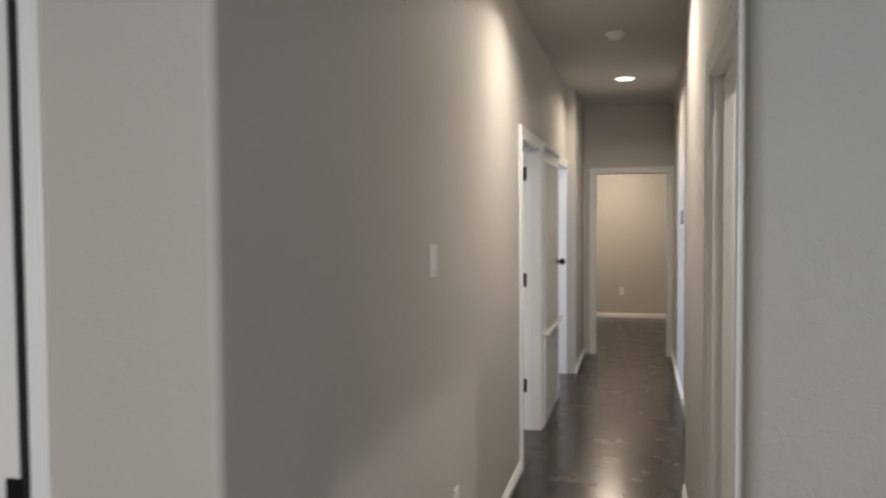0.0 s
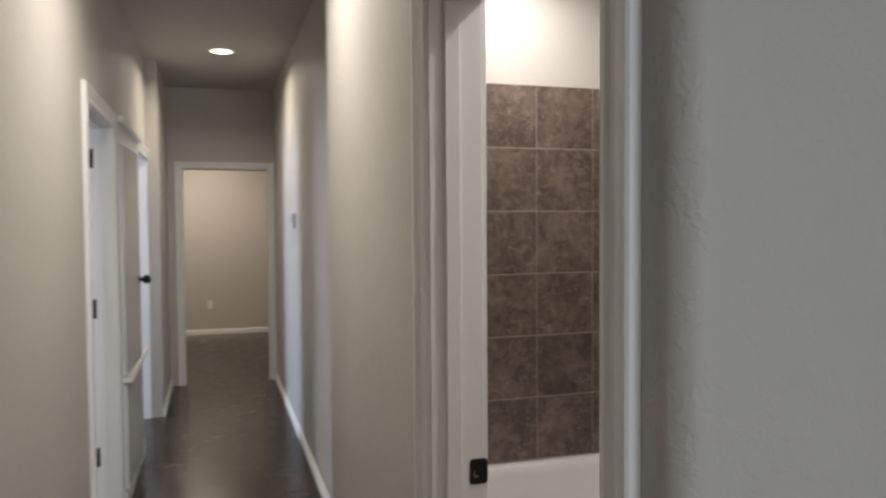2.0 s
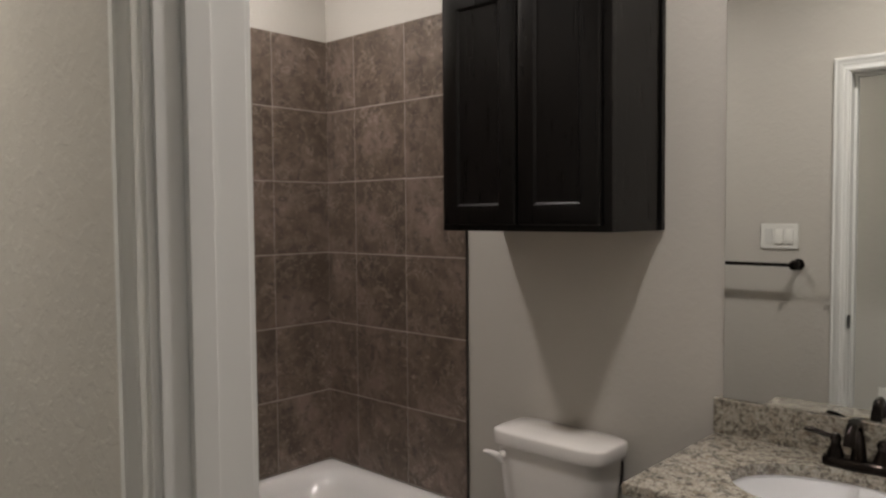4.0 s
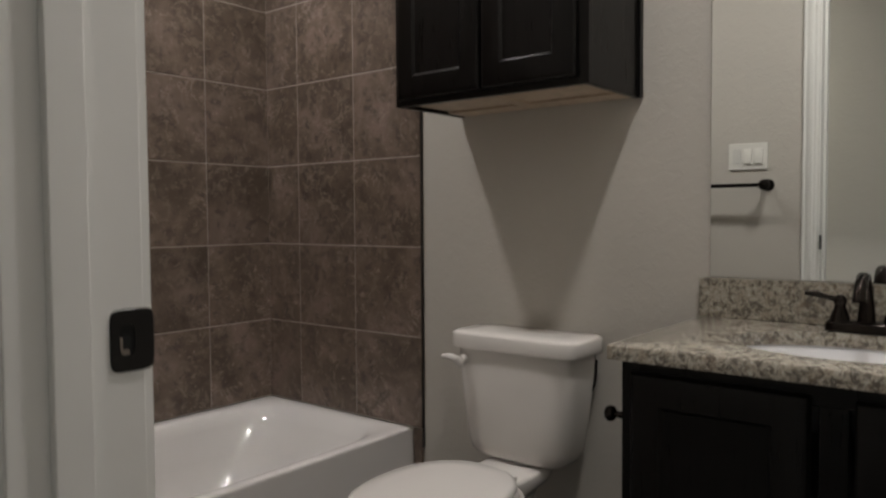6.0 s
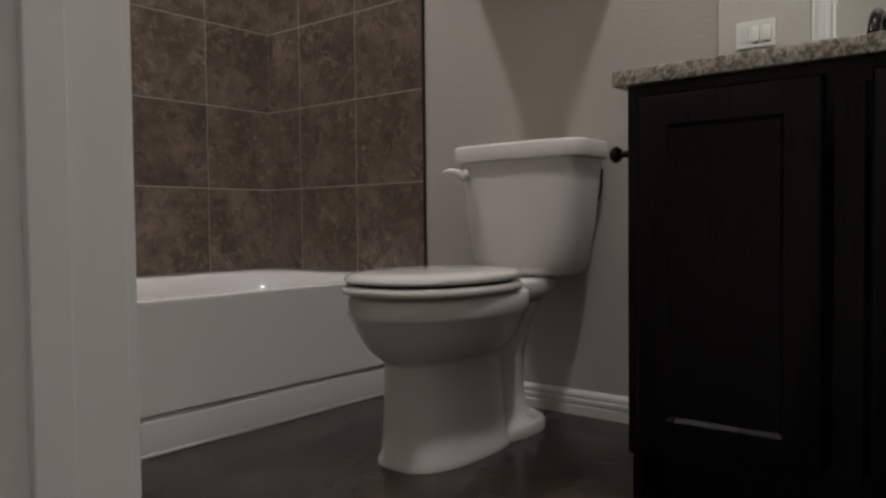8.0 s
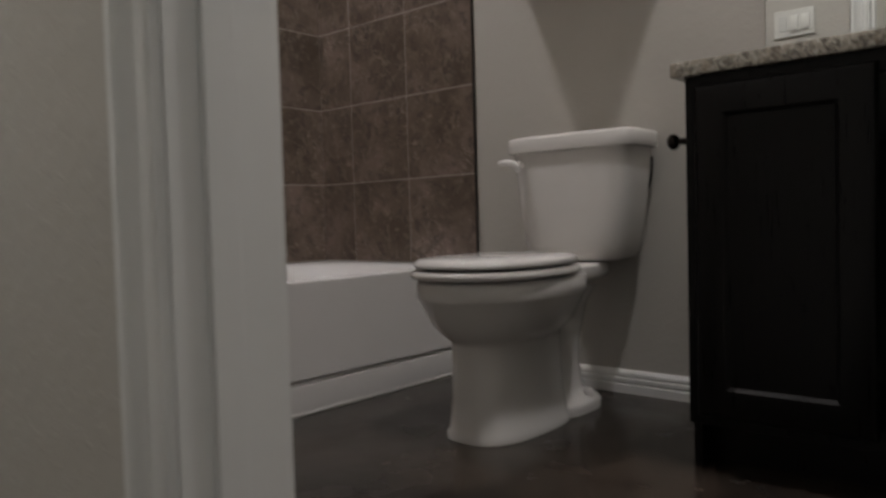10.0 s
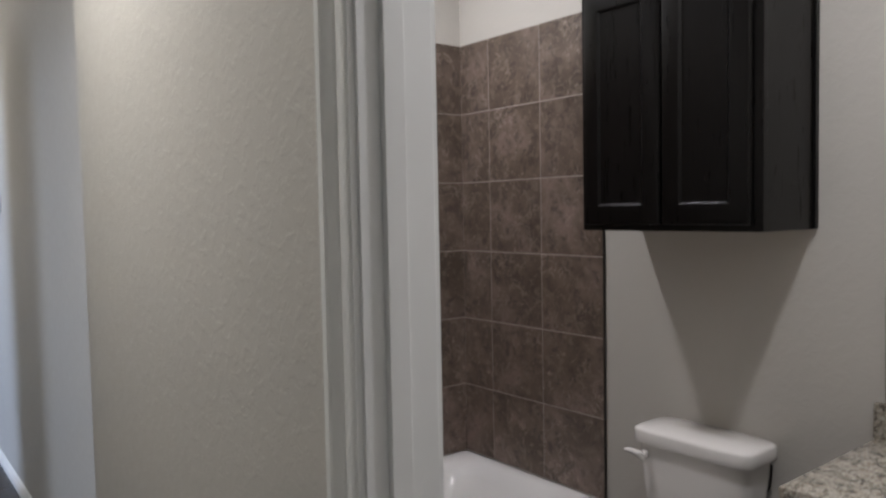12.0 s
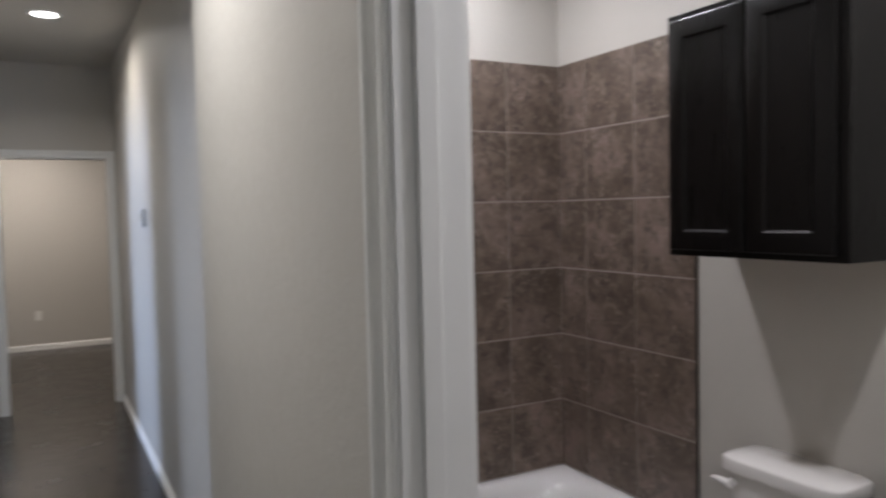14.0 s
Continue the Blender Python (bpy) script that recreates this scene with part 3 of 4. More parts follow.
def wall_cabinet():
    y0, y1, z0, z1 = -1.578, -0.972, 1.405, 2.168
    t = thing("wall_cabinet", "espresso stained two-door wall cabinet above the toilet", "cabinet", (0, (y0 + y1) / 2, z0))
    X = -0.282
    for a in (y0, y1 - 0.016):
        part("side_panel", boxes((X, 0.0, a, a + 0.016, z0, z1)), ESP, t, "", 0, 0.001)
    part("top_panel", boxes((X, 0.0, y0 + 0.016, y1 - 0.016, z1 - 0.016, z1)), ESP, t, "", 0, 0.001)
    part("bottom_panel", boxes((X + 0.002, -0.001, y0 + 0.016, y1 - 0.016, z0 + 0.010, z0 + 0.024)), RAWWOOD, t, "unfinished pale plywood underside", 0)
    part("bottom_rail", boxes((-0.085, -0.002, y0 + 0.017, y1 - 0.017, z0 + 0.003, z0 + 0.010), (X + 0.003, -0.085, -1.285, -1.245, z0 + 0.003, z0 + 0.010)), RAWWOOD, t, "pale wooden rail", 0)
    fx = X - 0.019
    part("face_frame", boxes((fx, X, y0 - 0.003, y0 + 0.036, z0, z1), (fx, X, y1 - 0.036, y1 + 0.003, z0, z1), (fx, X, y0 + 0.036, y1 - 0.036, z0, z0 + 0.036), (fx, X, y0 + 0.036, y1 - 0.036, z1 - 0.036, z1), (fx, X, -1.30, -1.25, z0 + 0.036, z1 - 0.036)), ESP, t, "", 0, 0.001)
    mid = (y0 + y1) / 2
    panel_door(t, fx, mid + 0.003, y1 - 0.014, z0 + 0.018, z1 - 0.018)
    panel_door(t, fx, y0 + 0.026, mid - 0.003, z0 + 0.018, z1 - 0.018)
    part("scribe_strip", boxes((-0.022, -0.001, y0 - 0.008, y0 - 0.0005, z0, z1)), ESP, t, "thin dark scribe moulding", 0, 0.001)
    return t


wall_cabinet()

VY0, VY1 = -2.533, -1.772
CT = 0.835


def vanity():
    t = thing("vanity_cabinet", "espresso stained bathroom vanity cabinet with panel doors", "cabinet", (-0.26, (VY0 + VY1) / 2, 0))
    X = -0.505
    part("body", boxes((X, -0.001, VY1 - 0.016, VY1, 0.0, CT - 0.031), (X, -0.001, VY0, VY0 + 0.016, 0.0, CT - 0.031), (X, -0.001, VY0 + 0.016, VY1 - 0.016, 0.095, 0.111)), ESP, t, "", 0, 0.001)
    part("toe_kick", boxes((-0.435, -0.42, VY0 + 0.016, VY1 - 0.016, 0, 0.095)), ESP, t, "", 0)
    fx = X - 0.019
    part("face_frame", boxes((fx, X - 0.0005, VY1 - 0.036, VY1 + 0.001, 0.095, CT - 0.031), (fx, X - 0.0005, VY0, VY0 + 0.036, 0.095, CT - 0.031), (fx, X - 0.0005, VY0 + 0.036, VY1 - 0.036, 0.095, 0.13), (fx, X - 0.0005, VY0 + 0.036, VY1 - 0.036, CT - 0.07, CT - 0.031), (fx, X - 0.0005, -2.175, -2.13, 0.13, CT - 0.07)), ESP, t, "", 0, 0.001)
    panel_door(t, fx, -2.118, VY1 - 0.022, 0.115, CT - 0.052)
    panel_door(t, fx, VY0 + 0.022, -2.186, 0.115, CT - 0.052)
    bm = bmesh.new()
    cyl(bm, (-0.485, VY1, 0.68), (-0.485, VY1 + 0.036, 0.68), 0.008, 0.007, 14)
    ball(bm, (-0.485, VY1 + 0.044, 0.68), 0.017, 1, 0.8, 1, 16)
    part("side_knob", bm, BRONZE, t, "dark bronze round knob")
    return t


vanity()


def countertop():
    x0, x1, y0, y1 = -0.545, -0.002, VY0 + 0.002, -1.748
    t = thing("countertop", "speckled beige granite vanity top with backsplash", "countertop", (-0.27, (y0 + y1) / 2, CT - 0.03))
    sx, sy, rx, ry = -0.292, -2.135, 0.165, 0.228
    bm = bmesh.new()
    n = 64
    inner, outer = [], []
    for i in range(n):
        a = 2 * math.pi * i / n
        c, s = math.cos(a), math.sin(a)
        inner.append((sx + rx * c, sy + ry * s))
        k = min((x1 - sx) / c if c > 1e-6 else (x0 - sx) / c if c < -1e-6 else 9, (y1 - sy) / s if s > 1e-6 else (y0 - sy) / s if s < -1e-6 else 9)
        outer.append([sx + k * c, sy + k * s])
    for cxy in ((x0, y0), (x0, y1), (x1, y0), (x1, y1)):
        best = min(outer, key=lambda p: (p[0] - cxy[0]) ** 2 + (p[1] - cxy[1]) ** 2)
        best[0], best[1] = cxy
    zt, zb, e = CT, CT - 0.03, 0.004

    def shrink(p, d):
        return (min(max(p[0], x0 + d), x1), min(p[1], y1 - d))
    loft(bm, [[(*p, zb) for p in inner], [(*p, zb) for p in outer], [(*p, zt - e) for p in outer], [(*shrink(p, e * 0.4), zt - e * 0.35) for p in outer], [(*shrink(p, e), zt) for p in outer], [(*p, zt) for p in inner], [(*p, zb) for p in inner]], False, False)
    bmesh.ops.remove_doubles(bm, verts=bm.verts, dist=1e-5)
    part("slab", bm, GRANITE, t, "", 50)
    part("backsplash", box(bmesh.new(), -0.022, -0.001, y0, y1 + 0.003, CT + 0.0005, CT + 0.098, 0.002), GRANITE, t, "", 0)
    bm = bmesh.new()
    loft(bm, [super_ring(sx, sy, z, rx + d, ry + d, 2.0, n) for z, d in ((zb + 0.001, 0.012), (zb - 0.001, 0.003), (zb - 0.03, -0.004), (zb - 0.09, -0.03), (zb - 0.125, -0.07), (zb - 0.135, -0.12))], False, True)
    part("sink_bowl", bm, BASIN, t, "white oval undermount sink bowl", 60)
    return t


countertop()


def faucet():
    x, y, z = -0.092, -2.132, CT
    t = thing("faucet", "oil rubbed bronze two-handle centerset faucet", "faucet", (x, y, z))
    bm = bmesh.new()
    loft(bm, [super_ring(x, y, z + dz, rx, ry, 3.2, 40) for dz, rx, ry in ((0.0, 0.027, 0.080), (0.016, 0.027, 0.080), (0.022, 0.024, 0.077), (0.025, 0.018, 0.070))])
    part("base_plate", bm, BRONZE, t, "", 50)
    bm = bmesh.new()
    pts = [(x, y, z + 0.02), (x, y, z + 0.052), (x - 0.004, y, z + 0.078), (x - 0.012, y, z + 0.102), (x - 0.031, y, z + 0.121), (x - 0.054, y, z + 0.123), (x - 0.074, y, z + 0.111), (x - 0.087, y, z + 0.091), (x - 0.092, y, z + 0.075)]
    tube(bm, pts, [0.019, 0.016, 0.014, 0.013, 0.0125, 0.012, 0.012, 0.0125, 0.0135], 20)
    part("spout", bm, BRONZE, t, "", 60)
    for sgn in (1, -1):
        yy = y + sgn * 0.051
        bm = bmesh.new()
        loft(bm, [super_ring(x, yy, z + dz, r0, r0, 2, 24) for dz, r0 in ((0.02, 0.022), (0.034, 0.019), (0.050, 0.0125), (0.057, 0.011), (0.062, 0.0135), (0.070, 0.0135), (0.077, 0.009), (0.080, 0.004))])
        h = part("handle_post", bm, BRONZE, t, "", 60)
        bm = bmesh.new()
        tube(bm, [(x, yy, z + 0.068), (x - 0.007, yy + sgn * 0.022, z + 0.073), (x - 0.014, yy + sgn * 0.046, z + 0.080), (x - 0.018, yy + sgn * 0.068, z + 0.082)], [0.006, 0.0062, 0.0075, 0.005], 14)
        part("handle_lever", bm, BRONZE, h, "bronze lever")
    return t


faucet()


def wall_mirror():
    y0, y1, z0, z1 = -2.53, -1.770, CT + 0.100, 2.155
    t = thing("wall_mirror", "frameless wall mirror above the vanity", "mirror", (-0.003, (y0 + y1) / 2, z0))
    bm = box(bmesh.new(), -0.0095, -0.004, y0, y1, z0, z1, 0.0008, 1)
    bmesh.ops.rotate(bm, verts=bm.verts, cent=(-0.0065, (y0 + y1) / 2, z0), matrix=Matrix.Rotation(radians(0.43), 3, "Z"))
    part("mirror_glass", bm, MIRROR, t, "", 0)
    part("mirror_backing", boxes((-0.0035, -0.0005, y0 + 0.004, y1 - 0.004, z0 + 0.004, z1 - 0.004)), DARK, t, "", 0)
    for yy in (-1.80, -2.48):
        bm = bmesh.new()
        box(bm, -0.0145, -0.001, yy - 0.009, yy + 0.009, z1 - 0.012, z1 + 0.012, 0.002)
        part("mirror_clip", bm, PLASTIC, t, "clear plastic clip")
    return t


wall_mirror()

# ---- bathroom: fittings on the hall-side wall ----


def switch_plate(name, label, center, n, gangs, rockers, w=0.046, h=0.115):
    """Wall plate with rocker switches; n: the wall's outward normal along x."""
    x, y, z = center
    wd = w * gangs + 0.026
    t = thing(name, label, "light switch", center)
    a, b = (x, x + n * 0.006) if n > 0 else (x + n * 0.006, x)
    part("plate", box(bmesh.new(), a, b, y - wd / 2, y + wd / 2, z - h / 2, z + h / 2, 0.002), PLASTIC, t, "", 0)
    for i in range(rockers):
        yy = y + (i - (gangs - 1) / 2) * w
        q = x + n * 0.006
        bm = bmesh.new()
        box(bm, min(q - n * 0.001, q + n * 0.004), max(q - n * 0.001, q + n * 0.004), yy - 0.0165, yy + 0.0165, z - 0.033, z + 0.033, 0.001)
        bmesh.ops.rotate(bm, verts=bm.verts, cent=(q, yy, z), matrix=Matrix.Rotation(radians(n * -4.5), 3, "Y"))
        part("rocker", bm, PLASTIC, t)
    for i in range(rockers, gangs):
        yy = y + (i - (gangs - 1) / 2) * w
        part("blank_insert", box(bmesh.new(), x + 0.004, x + n * 0.0075, yy - 0.0165, yy + 0.0165, z - 0.033, z + 0.033, 0.001), BLANK, t, "pale grey blank insert", 0)
    return t


switch_plate("light_switch", "white three-gang plate with two rockers and a blank", (BX, -1.447, 1.346), 1, 3, 2)
switch_plate("light_switch", "white single switch plate on the hall wall", (HX0, -1.99, 1.41), 1, 1, 1)


def outlet(center, along, out):
    """Duplex outlet; along: the wall's direction, out: its outward normal."""
    c, u, n = Vector(center), Vector(along), Vector(out)
    t = thing("wall_outlet", "white duplex outlet low on the wall", "outlet", center)

    def slab(name, mat_, w, h, d0, d1, dz=0.0):
        a = c + n * d0 - u * w / 2 + Vector((0, 0, dz - h / 2))
        b = c + n * d1 + u * w / 2 + Vector((0, 0, dz + h / 2))
        part(name, box(bmesh.new(), min(a.x, b.x), max(a.x, b.x), min(a.y, b.y), max(a.y, b.y), a.z, b.z, 0.001, 1), mat_, t, "", 0)
    slab("plate", PLASTIC, 0.07, 0.115, 0.0, 0.005)
    slab("socket", PLASTIC, 0.034, 0.028, 0.004, 0.0075, 0.02)
    slab("socket", PLASTIC, 0.034, 0.028, 0.004, 0.0075, -0.02)
    return t


outlet((HX0, -1.68, 0.42), (0, 1, 0), (1, 0, 0))
outlet((-2.17, 7.45, 0.42), (1, 0, 0), (0, -1, 0))


def towel_bar():
    z, x = 1.218, BX + 0.065
    y0, y1 = -1.531, -0.92
    t = thing("towel_bar", "dark bronze towel bar fixed to the wall", "towel bar", (BX, (y0 + y1) / 2, z))
    bm = bmesh.new()
    cyl(bm, (x, y0, z), (x, y1, z), 0.0085, None, 14)
    part("bar", bm, BRONZE, t)
    for y in (y0, y1):
        bm = bmesh.new()
        cyl(bm, (BX, y, z), (BX + 0.010, y, z), 0.027, 0.023, 20)
        cyl(bm, (BX + 0.009, y, z), (x, y, z), 0.011, 0.011, 14)
        ball(bm, (x, y, z), 0.024, 1, 1, 1, 18)
        part("post", bm, BRONZE, t)
    return t


towel_bar()


def strike_plate(name, x, y, z, label):
    t = thing(name, label, "strike plate", (x, y, z))
    bm = bmesh.new()
    outer = [(px + 0.0005, pz) for px, pz, _ in super_ring(0.0, 0.0, 0.0, 0.0220, 0.030, 6.5, 40)]
    hole = [(px - 0.005, pz) for px, pz, _ in super_ring(0.0, 0.0, 0.0, 0.0075, 0.0145, 4.0, 40)]
    loft(bm, [[(x + px, y - d, z + pz) for px, pz in ring] for ring, d in ((hole, 0.0002), (outer, 0.0002), (outer, 0.0016), ([(px * 0.96, pz * 0.97) for px, pz in outer], 0.0024), (hole, 0.0024), (hole, 0.0002))], False, False)
    part("plate", bm, BLACK, t, "", 30)
    # flat near-black sheet paints the shaded depth of the latch hole
    part("latch_hole_shade", box(bmesh.new(), x - 0.0125, x + 0.0025, y - 0.0006, y - 0.0002, z - 0.0145, z + 0.0145), DARK, t, "", 0)
    bm = bmesh.new()
    box(bm, x - 0.0120, x - 0.0092, y - 0.0012, y - 0.0007, z - 0.0130, z + 0.003, 0.0002, 1)
    box(bm, x - 0.0092, x - 0.0025, y - 0.0012, y - 0.0007, z - 0.0138, z - 0.0085, 0.0002, 1)
    part("bare_wood", bm, BAREWOOD, t, "bare pale wood in the latch pocket", 0)
    return t


strike_plate("strike_plate", BX - 0.0125, DY1, 0.975, "black strike plate screwed to the white door jamb")

# ---- hall ----


def hinge(x, y, z, mat_, label, dx=1):
    t = thing("door_hinge", label, "hinge", (x, y, z), "hinges on the door jambs")
    bm = bmesh.new()
    box(bm, min(x, x + dx * 0.046), max(x, x + dx * 0.046), y - 0.003, y, z - 0.050, z + 0.050, 0.0006, 1)
    part("leaf", bm, mat_, t, "", 0)
    bm = bmesh.new()
    cyl(bm, (x - dx * 0.002, y - 0.007, z - 0.046), (x - dx * 0.002, y - 0.007, z + 0.046), 0.012, None, 12)
    ball(bm, (x - dx * 0.002, y - 0.007, z + 0.048), 0.008, 1, 1, 0.7, 10)
    part("pin", bm, mat_, t)
    return t


for z in (0.33, 1.11, 1.89):
    hinge(HX0 - T + 0.002, D1[1], z, BLACK, "black butt hinge on the white door jamb")
for z in (0.31, 1.06, 1.80):
    t = thing("door_hinge", "satin grey butt hinge on the end door jamb", "hinge", (EX0, HY1 + 0.1, z), "hinges on the door jambs")
    part("leaf", box(bmesh.new(), EX0, EX0 + 0.002, HY1 + 0.02, HY1 + 0.055, z - 0.045, z + 0.045, 0.0006, 1), GREYM, t, "", 0)


def can_light(x, y):
    t = thing("recessed_light", "lit white recessed downlight in the ceiling", "ceiling light", (x, y, CEIL), "recessed downlights")
    bm = bmesh.new()
    loft(bm, [super_ring(x, y, CEIL - dz, r0, r0, 2, 40) for dz, r0 in ((0.0, 0.098), (0.004, 0.097), (0.007, 0.090), (0.006, 0.080), (0.003, 0.074))], False, False)
    part("trim_ring", bm, TRIM, t, "", 60)
    bm = bmesh.new()
    loft(bm, [super_ring(x, y, CEIL - dz, r0, r0, 2, 40) for dz, r0 in ((0.002, 0.078), (0.003, 0.074), (0.004, 0.04))], False, True)
    part("lens", bm, LENS, t, "glowing white lens", 60)
    return t


# the fitting at (-3.1, -5.6) is added to go with the unseen fill
for x, y in ((-2.025, 2.5), (-2.06, -0.7), (-3.1, -5.6), (-0.76, -0.43), (-0.76, -2.14), (-2.3, 6.3)):
    can_light(x, y)


def smoke_detector(x, y):
    t = thing("smoke_detector", "round white smoke detector on the ceiling", "smoke detector", (x, y, CEIL))
    bm = bmesh.new()
    loft(bm, [super_ring(x, y, CEIL - dz, r0, r0, 2, 32) for dz, r0 in ((0.0, 0.066), (0.012, 0.066), (0.014, 0.060))])
    part("base", bm, PLASTIC, t, "", 50)
    bm = bmesh.new()
    loft(bm, [super_ring(x, y, CEIL - dz, r0, r0, 2, 32) for dz, r0 in ((0.014, 0.054), (0.030, 0.050), (0.038, 0.040), (0.041, 0.02))])
    part("cover", bm, PLASTIC, t, "", 50)
    return t


smoke_detector(-2.06, 0.77)


def thermostat(x, y, z):
    t = thing("thermostat", "small grey thermostat on the hall wall", "thermostat", (x, y, z))
    part("housing", box(bmesh.new(), x - 0.025, x, y - 0.07, y + 0.07, z - 0.055, z + 0.055, 0.005), THERM, t, "", 0)
    part("display", box(bmesh.new(), x - 0.0265, x - 0.0245, y - 0.035, y + 0.035, z - 0.018, z + 0.025), GREYM, t, "", 0)
    return t


thermostat(FX1, 2.2, 1.567)


def linen_cupboard():
    """Built-in cupboard in the hall wall: two flat gloss doors, one above a moulded ledge and one below, both standing ajar."""
    y0, y1 = D1[1] + 0.086, D2[0] - 0.086
    t = thing("linen_cupboard", "glossy white built-in cupboard with two doors ajar", "cupboard", (HX0, (y0 + y1) / 2, 0))
    xf = HX0 + 0.014
    a, b = y0 + 0.04, y0 + 0.66
    part("frame", boxes((HX0 + 0.0005, xf, y0, a, 0.0, 2.09), (HX0 + 0.0005, xf, b, y1, 0.0, 2.09), (HX0 + 0.0005, xf, a, b, 1.99, 2.09), (HX0 + 0.0005, xf, a, b, 0.0, 0.10)), TRIM, t, "", 0, 0.002)
    part("backing", boxes((HX0 + 0.0005, HX0 + 0.004, a, b, 0.10, 1.99)), GLOSS, t, "", 0)
    part("head_cap", box(bmesh.new(), HX0 + 0.0005, HX0 + 0.045, y0 - 0.01, y1 + 0.01, 2.091, 2.125, 0.006), TRIM, t, "white projecting head moulding", 0)
    part("ledge", box(bmesh.new(), HX0 + 0.004, HX0 + 0.062, a, y1, 0.685, 0.715, 0.006), TRIM, t, "white projecting ledge", 0)
    part("base", box(bmesh.new(), xf + 0.0005, xf + 0.013, y0, y1, 0.0, 0.095, 0.004), TRIM, t, "", 0)
    ajar = Matrix.Rotation(radians(-2.2), 3, "Z")
    for z0, z1, knob in ((0.725, 1.98, 1.21), (0.108, 0.675, None)):
        bm = box(bmesh.new(), xf + 0.001, xf + 0.019, a + 0.002, b - 0.002, z0, z1, 0.002)
        bmesh.ops.rotate(bm, verts=bm.verts, cent=(xf + 0.001, a, z0), matrix=ajar)
        d = part("door", bm, GLOSS, t, "", 0)
        if knob:
            bm = bmesh.new()
            ly = b - 0.06
            cyl(bm, (xf + 0.019, ly, knob), (xf + 0.026, ly, knob), 0.026, 0.024, 20)
            cyl(bm, (xf + 0.025, ly, knob), (xf + 0.045, ly, knob), 0.010, None, 12)
            ball(bm, (xf + 0.062, ly, knob), 0.030, 0.9, 1, 0.9, 16)
            bmesh.ops.rotate(bm, verts=bm.verts, cent=(xf + 0.001, a, z0), matrix=ajar)
            part("knob", bm, BLACK, d, "black round knob")
            for z in (0.97, 1.86):
                part("hinge_leaf", box(bmesh.new(), xf + 0.0005, xf + 0.004, a - 0.030, a - 0.001, z - 0.045, z + 0.045, 0.0006, 1), GREYM, t, "satin grey hinge", 0)
    return t


linen_cupboard()


def left_door():
    """Door in the wall beside the hall's mouth, closed; a black strip paints its shaded gap."""
    jx = -2.999
    setting("door_frame_left", boxes((jx - 0.009, jx + 0.004, HY0 + 0.001, HY0 + T, 0, HEAD + 0.018), (jx - 0.85, jx - 0.009, HY0 + 0.001, HY0 + T, HEAD, HEAD + 0.018)), TRIM, "white painted door jamb", "door frame", 0, 0.0015)
    bm = bmesh.new()
    sweep(bm, [(jx + 0.040, HY0, 0.0), (jx + 0.040, HY0, HEAD + 0.09)], (0, -1, 0), [(a * 0.53, b * 0.7) for a, b in CASING])
    setting("trim_left_door_near", bm, TRIM, "white painted moulded door casing", "trim", 30)
    t = thing("white_door", "white painted closed door with its shaded edge gap filled black", "door", (jx - 0.41, HY0 + 0.02, 0.0))
    a = jx - 0.042
    part("leaf", box(bmesh.new(), a - 0.78, a, HY0 + 0.004, HY0 + 0.044, 0.0, HEAD - 0.004, 0.002), TRIM, t, "", 0)
    # added strip, black in place of the shade between leaf and jamb
    part("gap_shade_strip", box(bmesh.new(), a + 0.0005, jx - 0.0095, HY0 + 0.006, HY0 + 0.04, 0.0, HEAD - 0.004, 0.002), GAP_BLACK, t, "black strip painted as gap shade", 0)
    part("latch_plate", box(bmesh.new(), a - 0.03, a + 0.004, HY0 + 0.001, HY0 + 0.0045, 1.00, 1.06, 0.001), BLACK, t, "black latch plate", 0)
    return t


left_door()

# windows that let the daylight in


def window(name, x0, x1, y0, y1, z0, z1):
    t = tagged(new(name), "white framed window with a single glass pane", "window", kind="structure")
    d = 0.05
    if x1 - x0 < y1 - y0:
        bs = ((x0, x1, y0, y0 + d, z0, z1), (x0, x1, y1 - d, y1, z0, z1), (x0, x1, y0 + d, y1 - d, z0, z0 + d), (x0, x1, y0 + d, y1 - d, z1 - d, z1))
        g = ((x0 + x1) / 2 - 0.003, (x0 + x1) / 2 + 0.003, y0 + d, y1 - d, z0 + d, z1 - d)
    else:
        bs = ((x0, x0 + d, y0, y1, z0, z1), (x1 - d, x1, y0, y1, z0, z1), (x0 + d, x1 - d, y0, y1, z0, z0 + d), (x0 + d, x1 - d, y0, y1, z1 - d, z1))
        g = (x0 + d, x1 - d, (y0 + y1) / 2 - 0.003, (y0 + y1) / 2 + 0.003, z0 + d, z1 - d)
    part("window_frame", boxes(*bs), TRIM, t, "", 0)
    p = part("pane", boxes(g), GLASS, t, "", 0)
    p.visible_shadow = False
    return t


window("window_1", -5.61, -5.55, -0.35, 0.65, 0.85, 2.15)
window("window_2", -5.61, -5.55, 2.08, 3.05, 0.85, 2.15)
window("window_3", -1.65, 0.45, -9.11, -9.05, 0.72, 2.28)

# ---- wall tiles ----
TS, GAPW, SIDE = 0.305, 0.0040, 0.0028   # level joints are wide, upright ones tight


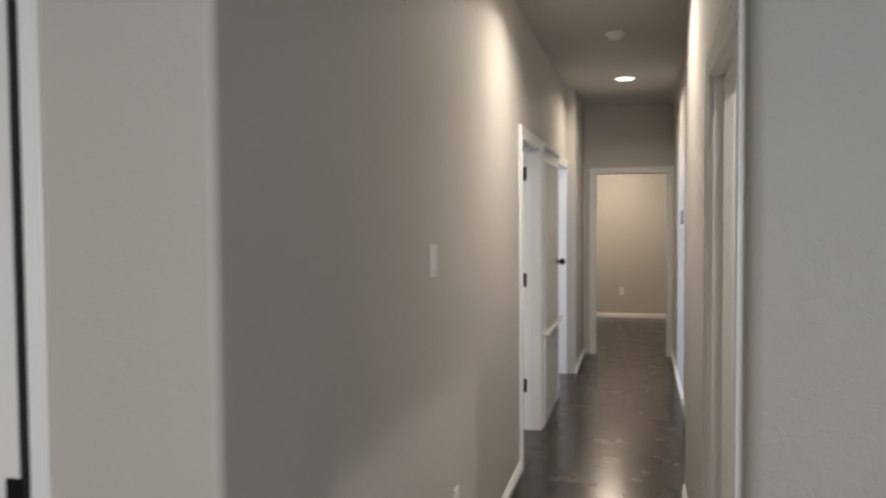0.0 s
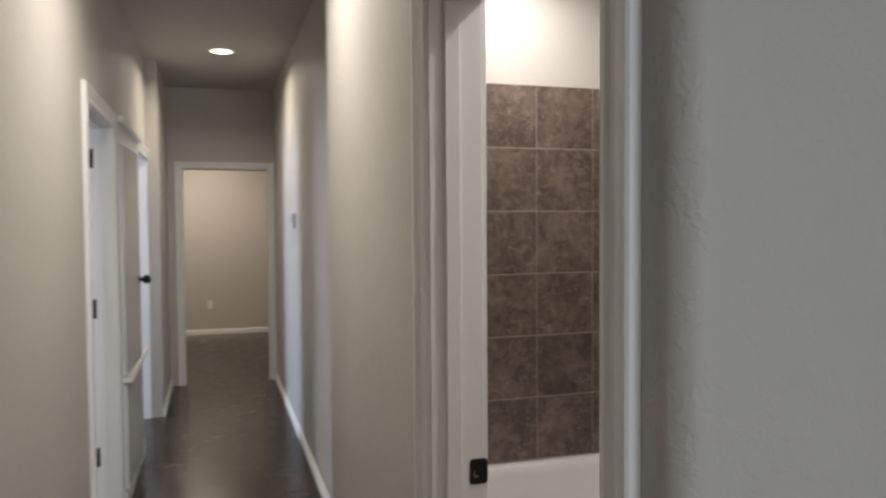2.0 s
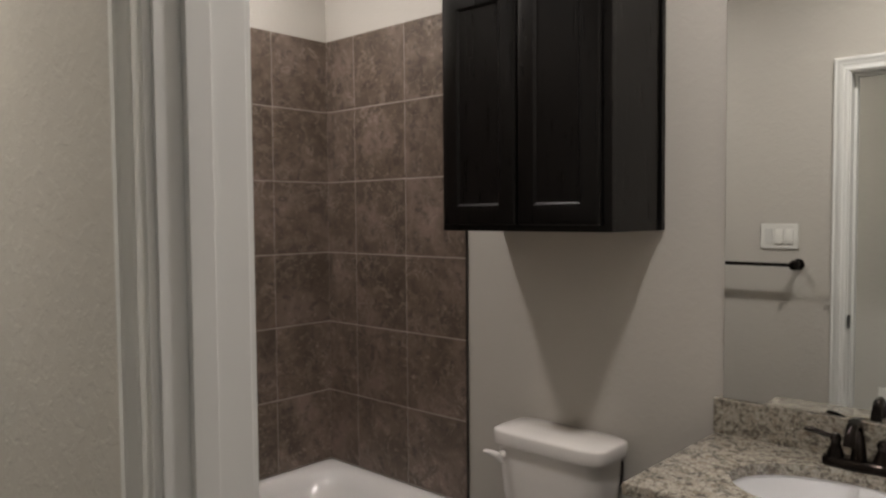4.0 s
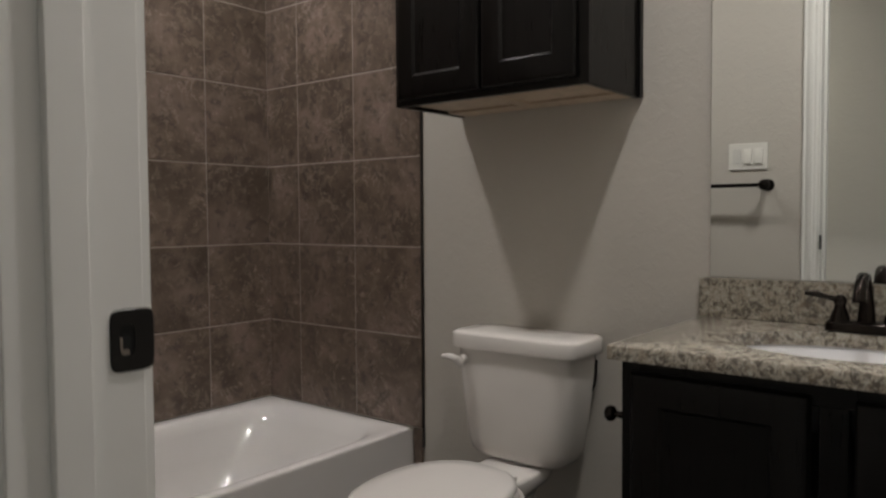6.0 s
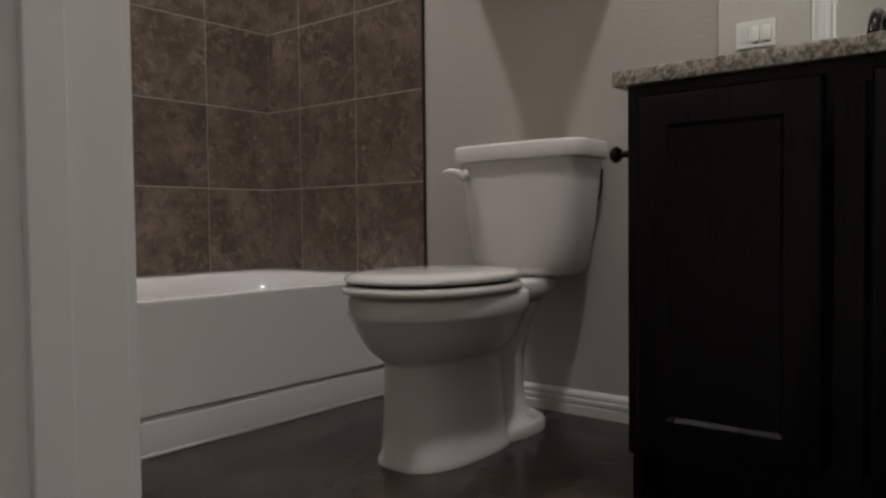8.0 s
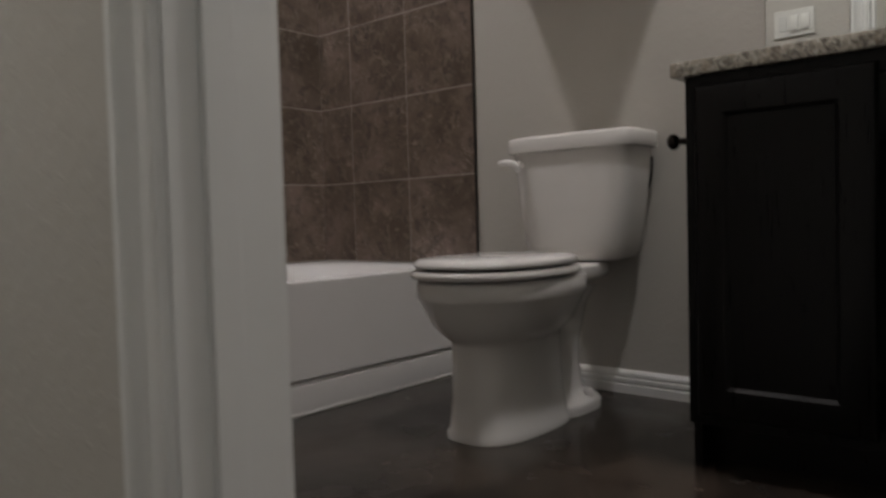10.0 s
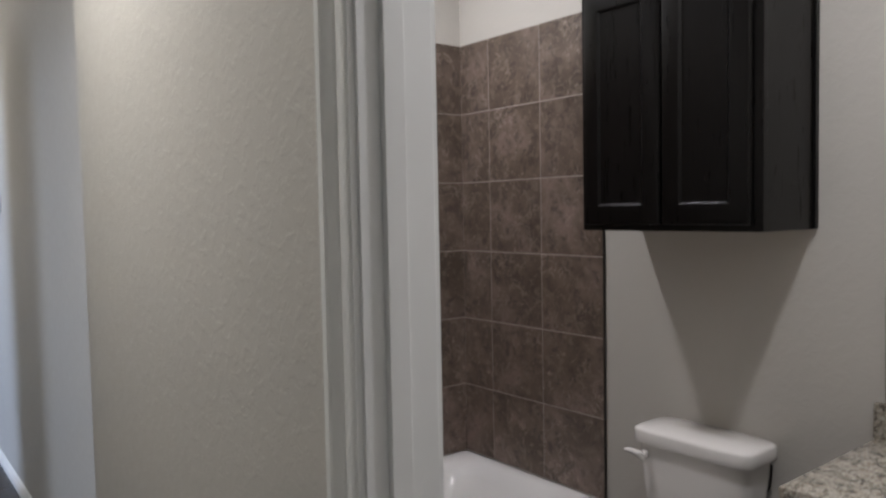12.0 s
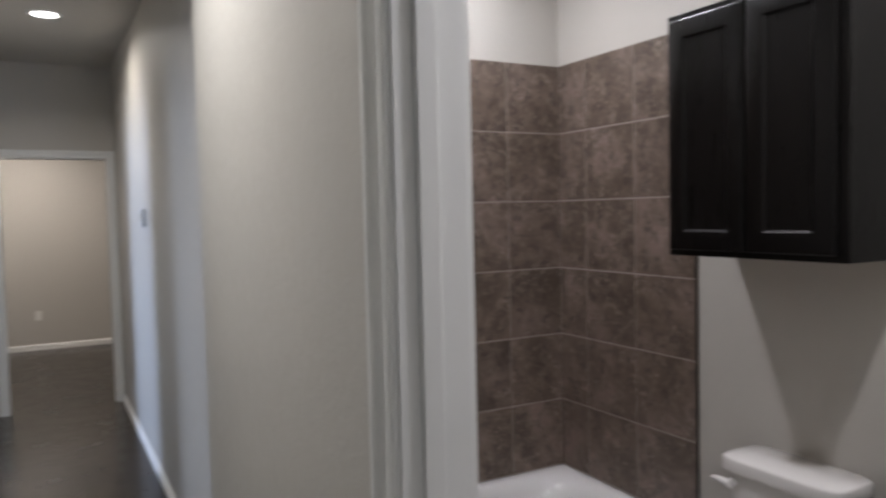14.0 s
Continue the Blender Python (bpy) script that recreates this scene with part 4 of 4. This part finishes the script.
def tiled(name, label, place, cols, rows_z, back):
    """A tiled field: place(u, v, d) gives a point u along, v up, d off the wall. cols and rows_z are joint positions."""
    bm = bmesh.new()
    u0, u1, v0, v1 = cols[0], cols[-1], rows_z[0], rows_z[-1]
    vs = [[place(u, v, d) for u, v in ((u0, v0), (u1, v0), (u1, v1), (u0, v1))] for d in (0.0, 0.0065)]
    loft(bm, vs)
    field = setting(name, bm, GROUT, label, "tiled wall", 0)
    shared = {}
    for ua, ub in zip(cols, cols[1:]):
        for va, vb in zip(rows_z, rows_z[1:]):
            w, h = abs(ub - ua) - SIDE, vb - va - GAPW
            key = (round(w, 4), round(h, 4))
            if key not in shared:
                tb = bmesh.new()
                e = 0.0012
                o = Vector(place(0, 0, 0))
                def loc(u, v, d):
                    return Vector(place(u, v, d)) - o
                loft(tb, [[loc(sx * (w / 2 - k), sy * (h / 2 - k), d) for sx, sy in ((-1, -1), (1, -1), (1, 1), (-1, 1))] for d, k in ((0.001, 0.0), (0.0070, 0.0), (0.0078, e))])
                me = bpy.data.meshes.new("tile")
                bmesh.ops.recalc_face_normals(tb, faces=tb.faces)
                tb.to_mesh(me)
                tb.free()
                me.materials.append(TILE)
                shared[key] = me
            ob = new("tile", shared[key])
            ob.location = place((ua + ub) / 2, (va + vb) / 2, 0)
            ob.parent = field
    return field


ROWS = [TZ + 0.004] + [0.38 + TS * k for k in range(1, 7)]
tiled("wall_tile_back", "brown stone-look ceramic wall tiles with grey grout", lambda u, v, d: (-d, u, v), [-0.808, -0.495, -0.193, -0.009], ROWS, None)
tiled("wall_tile_side", "brown stone-look ceramic wall tiles with grey grout", lambda u, v, d: (u, -d, v), [BX + 0.0005, -1.205, -0.898, -0.593, -0.288, -0.0005], ROWS, None)
tiled("wall_tile_front", "brown stone-look ceramic wall tiles with grey grout", lambda u, v, d: (BX + d, u, v), [-0.808, -0.495, -0.193, -0.009], ROWS, None)
setting("tile_edge_trim", boxes((-0.0100, -0.0005, -0.8135, -0.8085, TZ - 0.06, ROWS[-1])), EDGE, "dark bronze edge trim beside the tiles", "trim", 0, 0.001)
setting("tile_tub_side", boxes((-0.0085, -0.0005, -0.808, TY - 0.004, 0.0, TZ)), TILE, "narrow brown tile strip beside the tub", "tiled wall", 0)
